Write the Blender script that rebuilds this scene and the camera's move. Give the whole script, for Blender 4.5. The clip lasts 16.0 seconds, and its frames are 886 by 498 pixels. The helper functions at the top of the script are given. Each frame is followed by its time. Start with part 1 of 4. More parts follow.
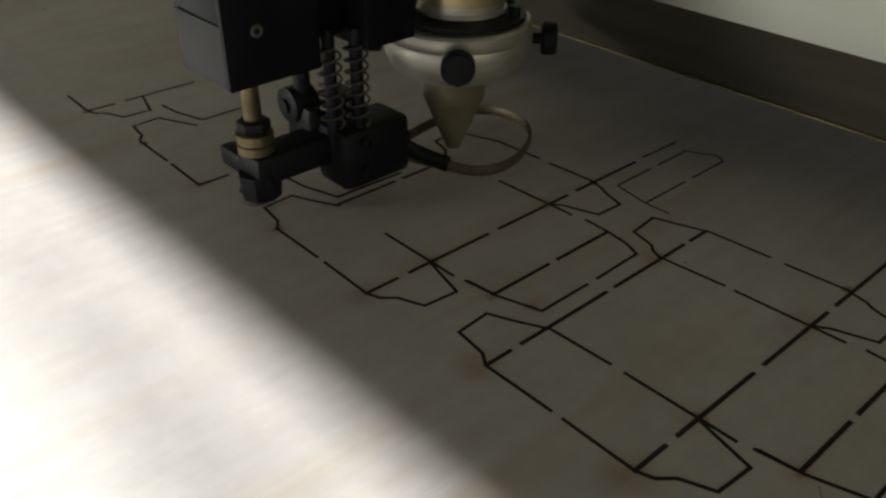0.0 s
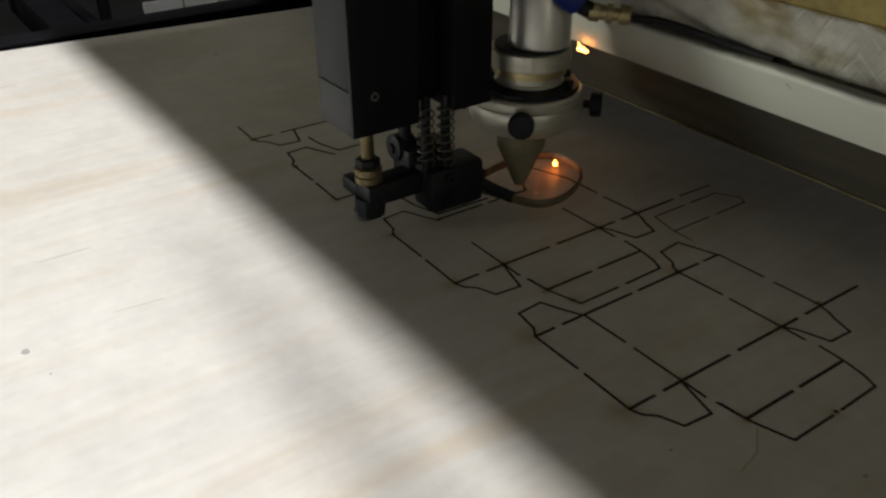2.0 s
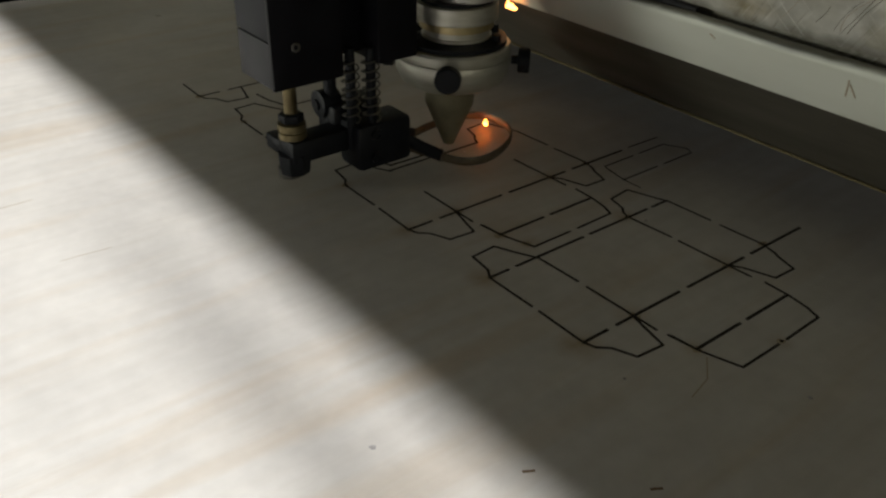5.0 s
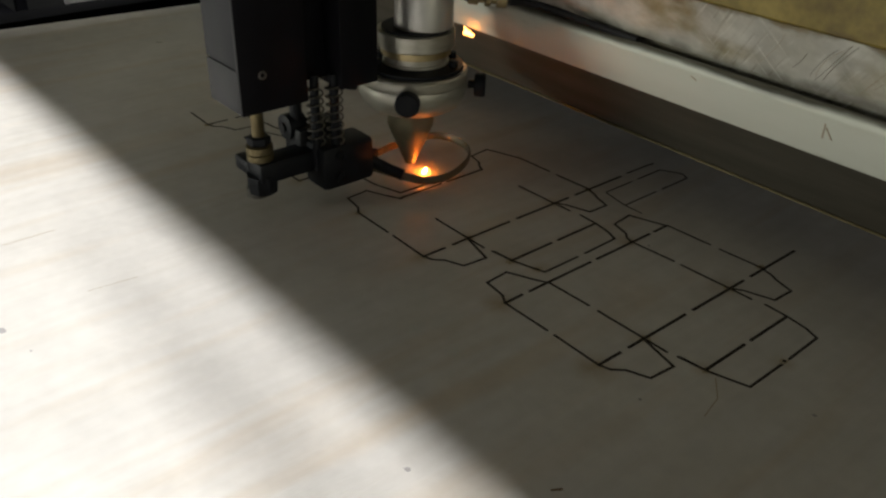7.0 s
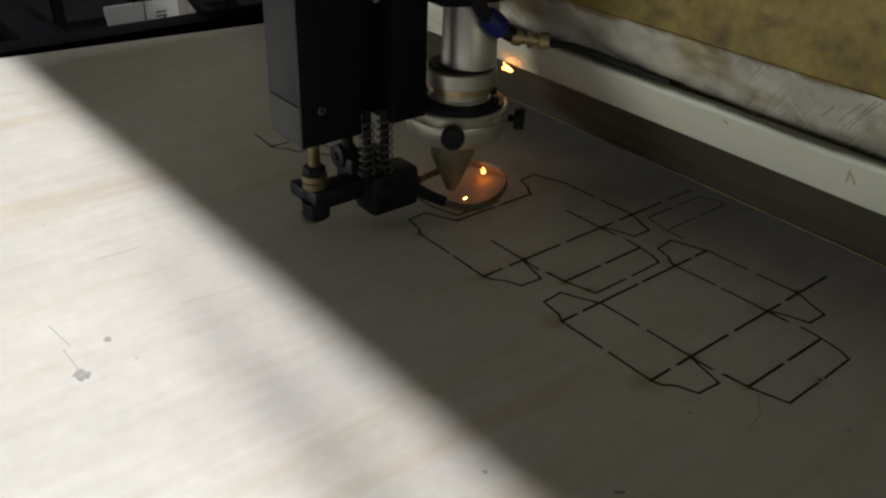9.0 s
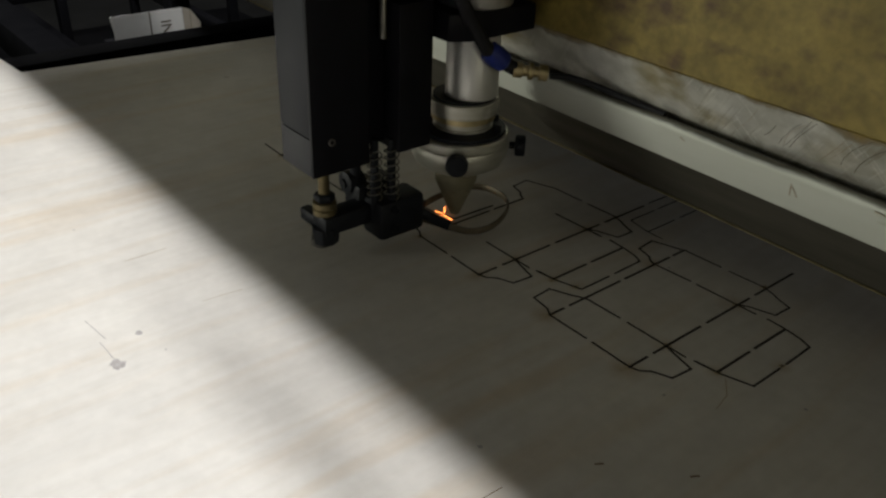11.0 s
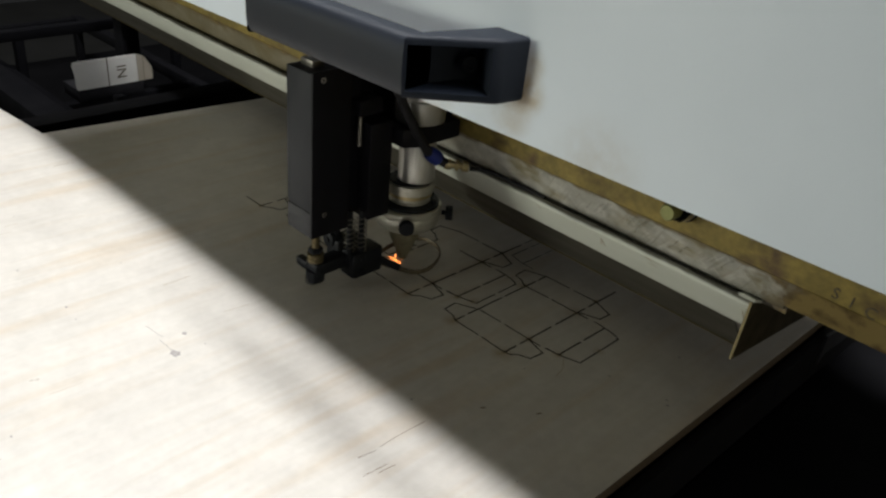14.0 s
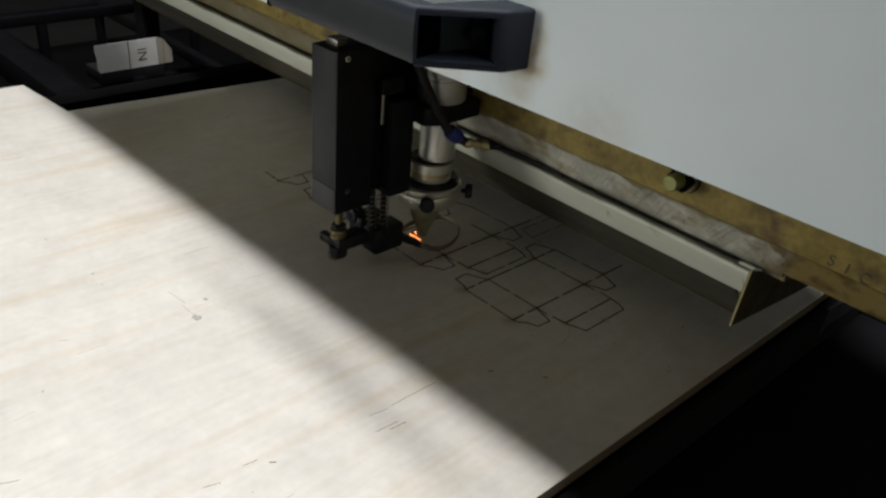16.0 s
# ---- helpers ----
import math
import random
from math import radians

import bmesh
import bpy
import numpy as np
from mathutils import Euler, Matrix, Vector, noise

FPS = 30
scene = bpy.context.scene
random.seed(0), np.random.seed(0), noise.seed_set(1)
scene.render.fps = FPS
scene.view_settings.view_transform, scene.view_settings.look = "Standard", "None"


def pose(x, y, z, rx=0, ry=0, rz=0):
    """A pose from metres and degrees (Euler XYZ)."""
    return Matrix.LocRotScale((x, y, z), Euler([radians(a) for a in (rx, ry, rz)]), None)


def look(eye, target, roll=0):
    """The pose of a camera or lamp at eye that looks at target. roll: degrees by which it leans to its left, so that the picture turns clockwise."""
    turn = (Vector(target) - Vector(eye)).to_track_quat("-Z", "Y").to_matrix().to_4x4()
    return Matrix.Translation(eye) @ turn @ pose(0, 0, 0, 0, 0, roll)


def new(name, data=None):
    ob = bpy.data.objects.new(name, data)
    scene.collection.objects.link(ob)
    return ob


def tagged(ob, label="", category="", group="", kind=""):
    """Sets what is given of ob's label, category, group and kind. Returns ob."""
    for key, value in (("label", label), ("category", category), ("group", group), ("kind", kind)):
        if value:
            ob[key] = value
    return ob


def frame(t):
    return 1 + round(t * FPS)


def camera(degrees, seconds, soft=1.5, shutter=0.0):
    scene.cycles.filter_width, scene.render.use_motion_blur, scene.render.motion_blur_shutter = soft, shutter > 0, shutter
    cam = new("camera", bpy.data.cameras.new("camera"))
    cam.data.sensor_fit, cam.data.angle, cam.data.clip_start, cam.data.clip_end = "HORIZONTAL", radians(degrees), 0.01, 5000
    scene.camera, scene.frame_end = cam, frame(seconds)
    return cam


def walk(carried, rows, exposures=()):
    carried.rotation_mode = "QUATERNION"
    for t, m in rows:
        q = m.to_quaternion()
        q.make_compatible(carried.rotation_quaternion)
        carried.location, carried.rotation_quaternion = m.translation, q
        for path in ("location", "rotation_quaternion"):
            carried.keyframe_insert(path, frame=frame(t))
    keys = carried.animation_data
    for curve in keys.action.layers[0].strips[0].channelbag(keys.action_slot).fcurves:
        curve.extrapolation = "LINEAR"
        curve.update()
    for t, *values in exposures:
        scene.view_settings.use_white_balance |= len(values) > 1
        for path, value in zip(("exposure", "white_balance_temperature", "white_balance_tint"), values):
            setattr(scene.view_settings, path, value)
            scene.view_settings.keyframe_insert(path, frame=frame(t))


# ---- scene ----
cam = camera(54.9, 16.0, 2.4, 0.5)
PATH = [
    (0, (0.247, -0.256, 0.301), (-1.003, 0.875, -0.776), 0.2),
    (0.5, (0.286, -0.239, 0.285), (-1.118, 0.787, -0.702), -2.1),
    (1, (0.319, -0.273, 0.3), (-1.129, 0.705, -0.673), -1.4),
    (1.5, (0.346, -0.324, 0.345), (-1.092, 0.639, -0.659), -0.9),
    (2, (0.393, -0.356, 0.39), (-1.024, 0.618, -0.631), -0.4),
    (2.5, (0.433, -0.382, 0.415), (-0.961, 0.626, -0.605), 0.4),
    (3, (0.472, -0.391, 0.431), (-0.894, 0.645, -0.6), 0.4),
    (3.5, (0.482, -0.4, 0.442), (-0.872, 0.653, -0.587), 0.7),
    (4, (0.482, -0.403, 0.438), (-0.868, 0.652, -0.594), 0.8),
    (4.5, (0.462, -0.401, 0.402), (-0.881, 0.67, -0.622), 1.0),
    (5, (0.404, -0.371, 0.362), (-0.925, 0.693, -0.687), 1.1),
    (7.5, (0.393, -0.432, 0.397), (-0.91, 0.693, -0.623), 1.6),
    (8, (0.388, -0.456, 0.407), (-0.931, 0.652, -0.61), 1.8),
    (8.5, (0.397, -0.467, 0.417), (-0.927, 0.645, -0.588), 2.0),
    (9, (0.403, -0.477, 0.429), (-0.92, 0.631, -0.582), 2.2),
    (11.5, (0.494, -0.553, 0.496), (-0.829, 0.563, -0.507), 2.0),
    (12, (0.548, -0.602, 0.542), (-0.757, 0.538, -0.456), 2.6),
    (12.5, (0.6, -0.663, 0.594), (-0.642, 0.554, -0.394), 3.6),
    (13, (0.661, -0.738, 0.649), (-0.57, 0.505, -0.32), 4.6),
    (13.5, (0.692, -0.778, 0.68), (-0.511, 0.488, -0.294), 5.3),
    (14, (0.704, -0.783, 0.697), (-0.501, 0.488, -0.268), 5.2),
    (14.5, (0.706, -0.796, 0.693), (-0.509, 0.459, -0.281), 4.8),
    (15, (0.719, -0.798, 0.704), (-0.495, 0.452, -0.278), 5.0),
    (15.5, (0.735, -0.811, 0.704), (-0.479, 0.442, -0.273), 5.2),
    (16, (0.745, -0.812, 0.695), (-0.475, 0.424, -0.295), 5.0),
]
walk(cam, [(t, look(eye, target, roll)) for t, eye, target, roll in PATH],
     exposures=[(0, 0.34), (0.5, 0.36), (1, 0.05), (2, 0.0), (4, -0.04), (5.2, -0.05), (7.3, 0.22), (7.7, 0.13), (8.5, -0.03), (11.5, -0.09), (12.0, -0.04), (12.5, 0.28), (13.5, 0.24), (14.0, 0.17), (14.5, 0.07), (16, -0.04)])


# ---- world and lights ----
world = bpy.data.worlds.new("world")
scene.world = world
world.use_nodes = True
world.node_tree.nodes["Background"].inputs[0].default_value = (0.75, 0.85, 1.0, 1)
world.node_tree.nodes["Background"].inputs[1].default_value = 0.01


def area_lamp(name, m, sx, sy, watts, colour):
    data = bpy.data.lights.new(name, "AREA")
    data.shape, data.size, data.size_y, data.energy, data.color = "RECTANGLE", sx, sy, watts, colour
    ob = new(name, data)
    ob.matrix_world = m
    return ob


CEIL = 4.0
LAMP_X, LAMP_Y, LAMP_Z, LAMP_TURN = -0.42, -0.225, 3.6, -1
area_lamp("tube_light", pose(LAMP_X, LAMP_Y, LAMP_Z, 0, 0, LAMP_TURN), 6.0, 0.37, 240, (0.965, 0.97, 0.985))
# Fill lamp added to brighten the hood front, from an assumed window.
area_lamp("added_fill_light", look((-2.5, -4.46, 0.75), (-1.6, 0, 0.4)), 1.1, 0.9, 74, (0.985, 1.0, 0.86))
# Weak warm fill added from the right to lift the shaded sheet.
area_lamp("added_fill_light", look((3.95, -0.9, 0.75), (0, -0.9, 0.75)), 1.2, 1.0, 10, (1.0, 0.94, 0.72))


# ---- materials ----
def material(name, colour, rough=0.6, metal=0.0, second=None, scale=30.0, stretch=(1, 1, 1), bump=0.0, bump_scale=200.0,
             spread=(0.35, 0.7), rough_var=0.1, emit=0.0, third=None, third_scale=8.0, third_spread=(0.55, 0.75), blotch=None):
    """A noise-varied surface: colour to second by a stretched noise, third as larger stains."""
    m = bpy.data.materials.new(name)
    m.use_nodes = True
    nt = m.node_tree
    b = nt.nodes["Principled BSDF"]
    b.inputs["Metallic"].default_value = metal
    co = nt.nodes.new("ShaderNodeTexCoord")
    mp = nt.nodes.new("ShaderNodeMapping")
    mp.inputs["Scale"].default_value = stretch
    nt.links.new(co.outputs["Object"], mp.inputs["Vector"])
    n = nt.nodes.new("ShaderNodeTexNoise")
    n.inputs["Scale"].default_value, n.inputs["Detail"].default_value = scale, 6
    nt.links.new(mp.outputs[0], n.inputs["Vector"])
    r = nt.nodes.new("ShaderNodeMapRange")
    r.inputs["From Min"].default_value, r.inputs["From Max"].default_value = spread
    nt.links.new(n.outputs["Fac"], r.inputs["Value"])
    mix = nt.nodes.new("ShaderNodeMix")
    mix.data_type = "RGBA"
    mix.inputs["A"].default_value = (*colour, 1)
    mix.inputs["B"].default_value = (*(second or [c * 0.8 for c in colour]), 1)
    nt.links.new(r.outputs[0], mix.inputs["Factor"])
    out = mix.outputs["Result"]
    if third:
        n3 = nt.nodes.new("ShaderNodeTexNoise")
        n3.inputs["Scale"].default_value, n3.inputs["Detail"].default_value = third_scale, 8
        nt.links.new(mp.outputs[0], n3.inputs["Vector"])
        r3 = nt.nodes.new("ShaderNodeMapRange")
        r3.inputs["From Min"].default_value, r3.inputs["From Max"].default_value = third_spread
        nt.links.new(n3.outputs["Fac"], r3.inputs["Value"])
        mix3 = nt.nodes.new("ShaderNodeMix")
        mix3.data_type = "RGBA"
        mix3.inputs["B"].default_value = (*third, 1)
        nt.links.new(out, mix3.inputs["A"])
        nt.links.new(r3.outputs[0], mix3.inputs["Factor"])
        out = mix3.outputs["Result"]
    if blotch:
        for size, low, high in blotch:
            nb = nt.nodes.new("ShaderNodeTexNoise")
            nb.inputs["Scale"].default_value, nb.inputs["Detail"].default_value = size, 5
            nt.links.new(co.outputs["Object"], nb.inputs["Vector"])
            rb = nt.nodes.new("ShaderNodeMapRange")
            rb.inputs["From Min"].default_value, rb.inputs["From Max"].default_value = 0.35, 0.65
            rb.inputs["To Min"].default_value, rb.inputs["To Max"].default_value = low, high
            nt.links.new(nb.outputs["Fac"], rb.inputs["Value"])
            mu = nt.nodes.new("ShaderNodeMix")
            mu.data_type, mu.blend_type = "RGBA", "MULTIPLY"
            mu.inputs["Factor"].default_value = 1
            nt.links.new(out, mu.inputs["A"])
            nt.links.new(rb.outputs[0], mu.inputs["B"])
            out = mu.outputs["Result"]
    nt.links.new(out, b.inputs["Base Color"])
    rr = nt.nodes.new("ShaderNodeMapRange")
    rr.inputs["To Min"].default_value, rr.inputs["To Max"].default_value = max(0.03, rough - rough_var), min(1, rough + rough_var)
    nt.links.new(n.outputs["Fac"], rr.inputs["Value"])
    nt.links.new(rr.outputs[0], b.inputs["Roughness"])
    if bump:
        nb = nt.nodes.new("ShaderNodeTexNoise")
        nb.inputs["Scale"].default_value, nb.inputs["Detail"].default_value = bump_scale, 4
        nt.links.new(mp.outputs[0], nb.inputs["Vector"])
        bp = nt.nodes.new("ShaderNodeBump")
        bp.inputs["Strength"].default_value, bp.inputs["Distance"].default_value = bump, 0.001
        nt.links.new(nb.outputs["Fac"], bp.inputs["Height"])
        nt.links.new(bp.outputs[0], b.inputs["Normal"])
    if emit:
        b.inputs["Emission Color"].default_value = (*colour, 1)
        b.inputs["Emission Strength"].default_value = emit
    return m


PLY = material("plywood_face", (0.62, 0.588, 0.535), 0.5, 0, (0.585, 0.548, 0.49), 46, (2.2, 0.2, 1), 0.35, 300, (0.38, 0.75), 0.1,
               third=(0.56, 0.475, 0.37), third_scale=11, third_spread=(0.52, 0.78), blotch=((5, 0.93, 1.03), (24, 0.95, 1.03), (80, 0.975, 1.02)))
PLY_EDGE = material("plywood_edge", (0.13, 0.095, 0.06), 0.8, 0, (0.07, 0.05, 0.03), 60, (0.3, 0.3, 30), 0.4)
CHAR = material("charred_wood", (0.012, 0.009, 0.007), 0.95, 0, (0.03, 0.019, 0.012), 120)
SCRATCH = material("scratched_wood", (0.44, 0.36, 0.26), 0.8, 0, (0.36, 0.29, 0.2), 90)
SPLIT = material("open_grain_split", (0.23, 0.155, 0.09), 0.9, 0, (0.13, 0.085, 0.05), 150)
SCORCH = material("scorched_veneer", (0.46, 0.385, 0.27), 0.75, 0, (0.36, 0.285, 0.18), 140)
KNOT = material("wood_knot", (0.40, 0.37, 0.35), 0.7, 0, (0.27, 0.25, 0.24), 200)
SKIRT = material("bronze_grey_sheet", (0.19, 0.175, 0.145), 0.42, 0.65, (0.14, 0.13, 0.105), 20, (0.4, 2, 2), 0.15, 60)
CREAM = material("cream_enamel", (0.67, 0.685, 0.62), 0.4, 0, (0.61, 0.625, 0.55), 14, (0.4, 2, 2), 0.05, 90,
                 third=(0.34, 0.3, 0.2), third_scale=22, third_spread=(0.66, 0.8))
WHITE = material("white_powder_coat", (0.755, 0.83, 0.90), 0.5, 0, (0.715, 0.79, 0.86), 6, (1, 1, 1), 0.12, 700)
OCHRE_BLOTCH = ((30, 0.78, 1.1), (120, 0.9, 1.08))
OCHRE = material("ochre_primer", (0.27, 0.20, 0.042), 0.6, 0.05, (0.205, 0.15, 0.032), 22, (1, 1.6, 1.6), 0.25, 120,
                 third=(0.095, 0.055, 0.022), third_scale=19, third_spread=(0.52, 0.7), blotch=OCHRE_BLOTCH)
GRIP = material("dark_grip_plastic", (0.006, 0.0095, 0.017), 0.55, 0, (0.009, 0.013, 0.022), 40, (1, 1, 1), 0.25, 900)
HOLLOW = material("recess_plastic", (0.012, 0.013, 0.016), 0.5, 0, None, 40)
BLACK = material("black_anodised", (0.006, 0.006, 0.008), 0.45, 0.1, (0.009, 0.009, 0.012), 30, (1, 1, 1), 0.1, 400)
BLOCK = material("black_oxide_steel", (0.005, 0.006, 0.009), 0.5, 0.05, (0.011, 0.013, 0.017), 60, (1, 1, 1), 0.2, 300)
SIDE = material("grey_sheet", (0.013, 0.015, 0.019), 0.6, 0.1, (0.010, 0.012, 0.016), 12, (1, 1, 1), 0.05, 300)
SIDE_LOW = material("pale_grey_sheet", (0.034, 0.035, 0.039), 0.55, 0.1, (0.028, 0.029, 0.033), 12, (1, 1, 1), 0.05, 300)
STEEL = material("brushed_steel", (0.66, 0.65, 0.61), 0.42, 0.85, (0.6, 0.59, 0.55), 30, (1, 1, 0.3), 0.03, 400)
NICKEL = material("champagne_ring", (0.62, 0.61, 0.54), 0.45, 0.75, (0.52, 0.51, 0.43), 50, (1, 1, 4), 0.06, 400)
BRASS = material("tarnished_brass", (0.58, 0.48, 0.27), 0.4, 0.85, (0.42, 0.34, 0.18), 60, (1, 1, 1), 0.1, 300)
DULL_BRASS = material("smoked_brass", (0.2, 0.165, 0.09), 0.45, 0.85, (0.12, 0.095, 0.05), 50, (1, 1, 1), 0.1, 300)
NOZZLE = material("olive_brass", (0.25, 0.225, 0.15), 0.62, 0.25, (0.19, 0.17, 0.11), 60, (1, 1, 1), 0.1, 300)
LOOP = material("smoked_band", (0.15, 0.122, 0.08), 0.55, 0.3, (0.09, 0.072, 0.047), 60)
SPRING = material("spring_steel", (0.22, 0.21, 0.19), 0.4, 1.0, None, 60)
VOID_BLACK = material("void_black_paint", (0.007, 0.007, 0.008), 0.75, 0, (0.004, 0.004, 0.005), 8, (1, 1, 1), 0.1, 80)
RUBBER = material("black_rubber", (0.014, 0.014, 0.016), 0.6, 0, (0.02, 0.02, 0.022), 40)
BLUE = material("blue_plastic", (0.010, 0.024, 0.2), 0.4, 0, (0.008, 0.02, 0.15), 40)
BOLT_GREEN = material("olive_zinc_bolt", (0.25, 0.26, 0.1), 0.45, 0.5, (0.18, 0.18, 0.07), 60)
MARKER = material("black_marker", (0.075, 0.06, 0.035), 0.7, 0, (0.12, 0.09, 0.045), 200)
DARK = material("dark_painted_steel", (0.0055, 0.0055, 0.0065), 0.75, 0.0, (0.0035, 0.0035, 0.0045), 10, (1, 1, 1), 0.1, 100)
CARD = material("white_carton", (0.72, 0.71, 0.67), 0.8, 0, (0.62, 0.61, 0.57), 12)
CARD_SIDE = material("kraft_carton", (0.4, 0.36, 0.29), 0.85, 0, (0.34, 0.3, 0.24), 12)
SHADE_BLACK = material("shade_black_sheet", (0.0035, 0.0035, 0.004), 0.95, 0, (0.002, 0.002, 0.0025), 9, (1, 1, 1), 0.1, 60)
# near black, so that the floor beyond the bed looks unlit
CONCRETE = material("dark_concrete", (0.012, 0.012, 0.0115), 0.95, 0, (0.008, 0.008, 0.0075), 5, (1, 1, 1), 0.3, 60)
PLASTER = material("workshop_wall_paint", (0.2, 0.2, 0.2), 0.9, 0, (0.14, 0.14, 0.14), 2, (1, 1, 1), 0.1, 40)
# Darkened copy of the wall paint; the far wall's shade is in the colour.
UNLIT_WALL = material("unlit_wall_paint", (0.022, 0.022, 0.024), 0.95, 0, (0.014, 0.014, 0.015), 2, (1, 1, 1), 0.1, 40)
FLAME = material("flame", (1.0, 0.25, 0.035), 0.8, 0, None, 30, emit=22)
BLAZE = material("blaze", (1.0, 0.21, 0.022), 0.8, 0, None, 30, emit=620)
RAIL_GLOW = material("rail_glow", (1.0, 0.38, 0.08), 0.8, 0, None, 30, emit=8)
EMBER = material("ember", (1.0, 0.27, 0.06), 0.8, 0, None, 30, emit=7)
TUBE_GLOW = material("lamp_diffuser", (1.0, 0.96, 0.9), 0.6, 0, None, 30, emit=1.5)


for dull, gloss in ((BLACK, 0.15), (HOLLOW, 0.2), (BLOCK, 0.25), (SIDE, 0.3), (SIDE_LOW, 0.3), (DARK, 0.06), (SHADE_BLACK, 0.05), (CONCRETE, 0.1), (NOZZLE, 0.2), (VOID_BLACK, 0.15), (GRIP, 0.3), (RUBBER, 0.2)):
    dull.node_tree.nodes["Principled BSDF"].inputs["Specular IOR Level"].default_value = gloss


def burn_stains(m, spots, colour=(0.34, 0.225, 0.09)):
    """Soft brown smoke stains round points of the sheet, broken up by noise."""
    nt = m.node_tree
    b = nt.nodes["Principled BSDF"]
    out = b.inputs["Base Color"].links[0].from_socket
    co = nt.nodes.new("ShaderNodeTexCoord").outputs["Object"]
    n = nt.nodes.new("ShaderNodeTexNoise")
    n.inputs["Scale"].default_value, n.inputs["Detail"].default_value = 70, 5
    nt.links.new(co, n.inputs["Vector"])
    for x, y, z, r, top in spots:
        d = nt.nodes.new("ShaderNodeVectorMath")
        d.operation = "DISTANCE"
        nt.links.new(co, d.inputs[0])
        d.inputs[1].default_value = (x / 1000, y / 1000, z / 1000)
        fall = nt.nodes.new("ShaderNodeMapRange")
        fall.interpolation_type = "SMOOTHERSTEP"
        fall.inputs["From Min"].default_value, fall.inputs["From Max"].default_value = r / 1000, 0
        fall.inputs["To Max"].default_value = top * 1.7
        nt.links.new(d.outputs["Value"], fall.inputs["Value"])
        f = nt.nodes.new("ShaderNodeMath")
        f.operation = "MULTIPLY"
        nt.links.new(fall.outputs[0], f.inputs[0])
        nt.links.new(n.outputs["Fac"], f.inputs[1])
        mix = nt.nodes.new("ShaderNodeMix")
        mix.data_type = "RGBA"
        nt.links.new(out, mix.inputs["A"])
        mix.inputs["B"].default_value = (*colour, 1)
        nt.links.new(f.outputs[0], mix.inputs["Factor"])
        out = mix.outputs["Result"]
    nt.links.new(out, b.inputs["Base Color"])


burn_stains(PLY, ((-3, -5, 0, 22, 0.6), (100, -6, 0, 24, 0.6), (98, 50, 0, 20, 0.4), (96, 160, 0, 22, 0.45), (-5, 156, 0, 18, 0.6), (150, 55, 0, 14, 0.4), (-96, -10, 0, 18, 0.5),
                  (-97, 44, 0, 14, 0.35), (-44, 47, 0, 12, 0.35), (-20, 60, 0, 16, 0.35), (-98, 155, 0, 16, 0.4), (-288, -18, 0, 18, 0.45), (-196, -8, 0, 14, 0.4), (182, 108, 0, 14, 0.35), (-60, 60, 0, 40, 0.15), (60, 90, 0, 60, 0.10)))
# rust round the handle on the hood, and brown patches along its lower edge
burn_stains(WHITE, ((243, -204, 455, 30, 1.0), (243, -204, 482, 24, 0.7), (230, -204, 432, 36, 0.4), (120, -206, 412, 60, 0.3), (-40, -206, 412, 50, 0.25), (330, -204, 412, 70, 0.25)), (0.40, 0.30, 0.15))


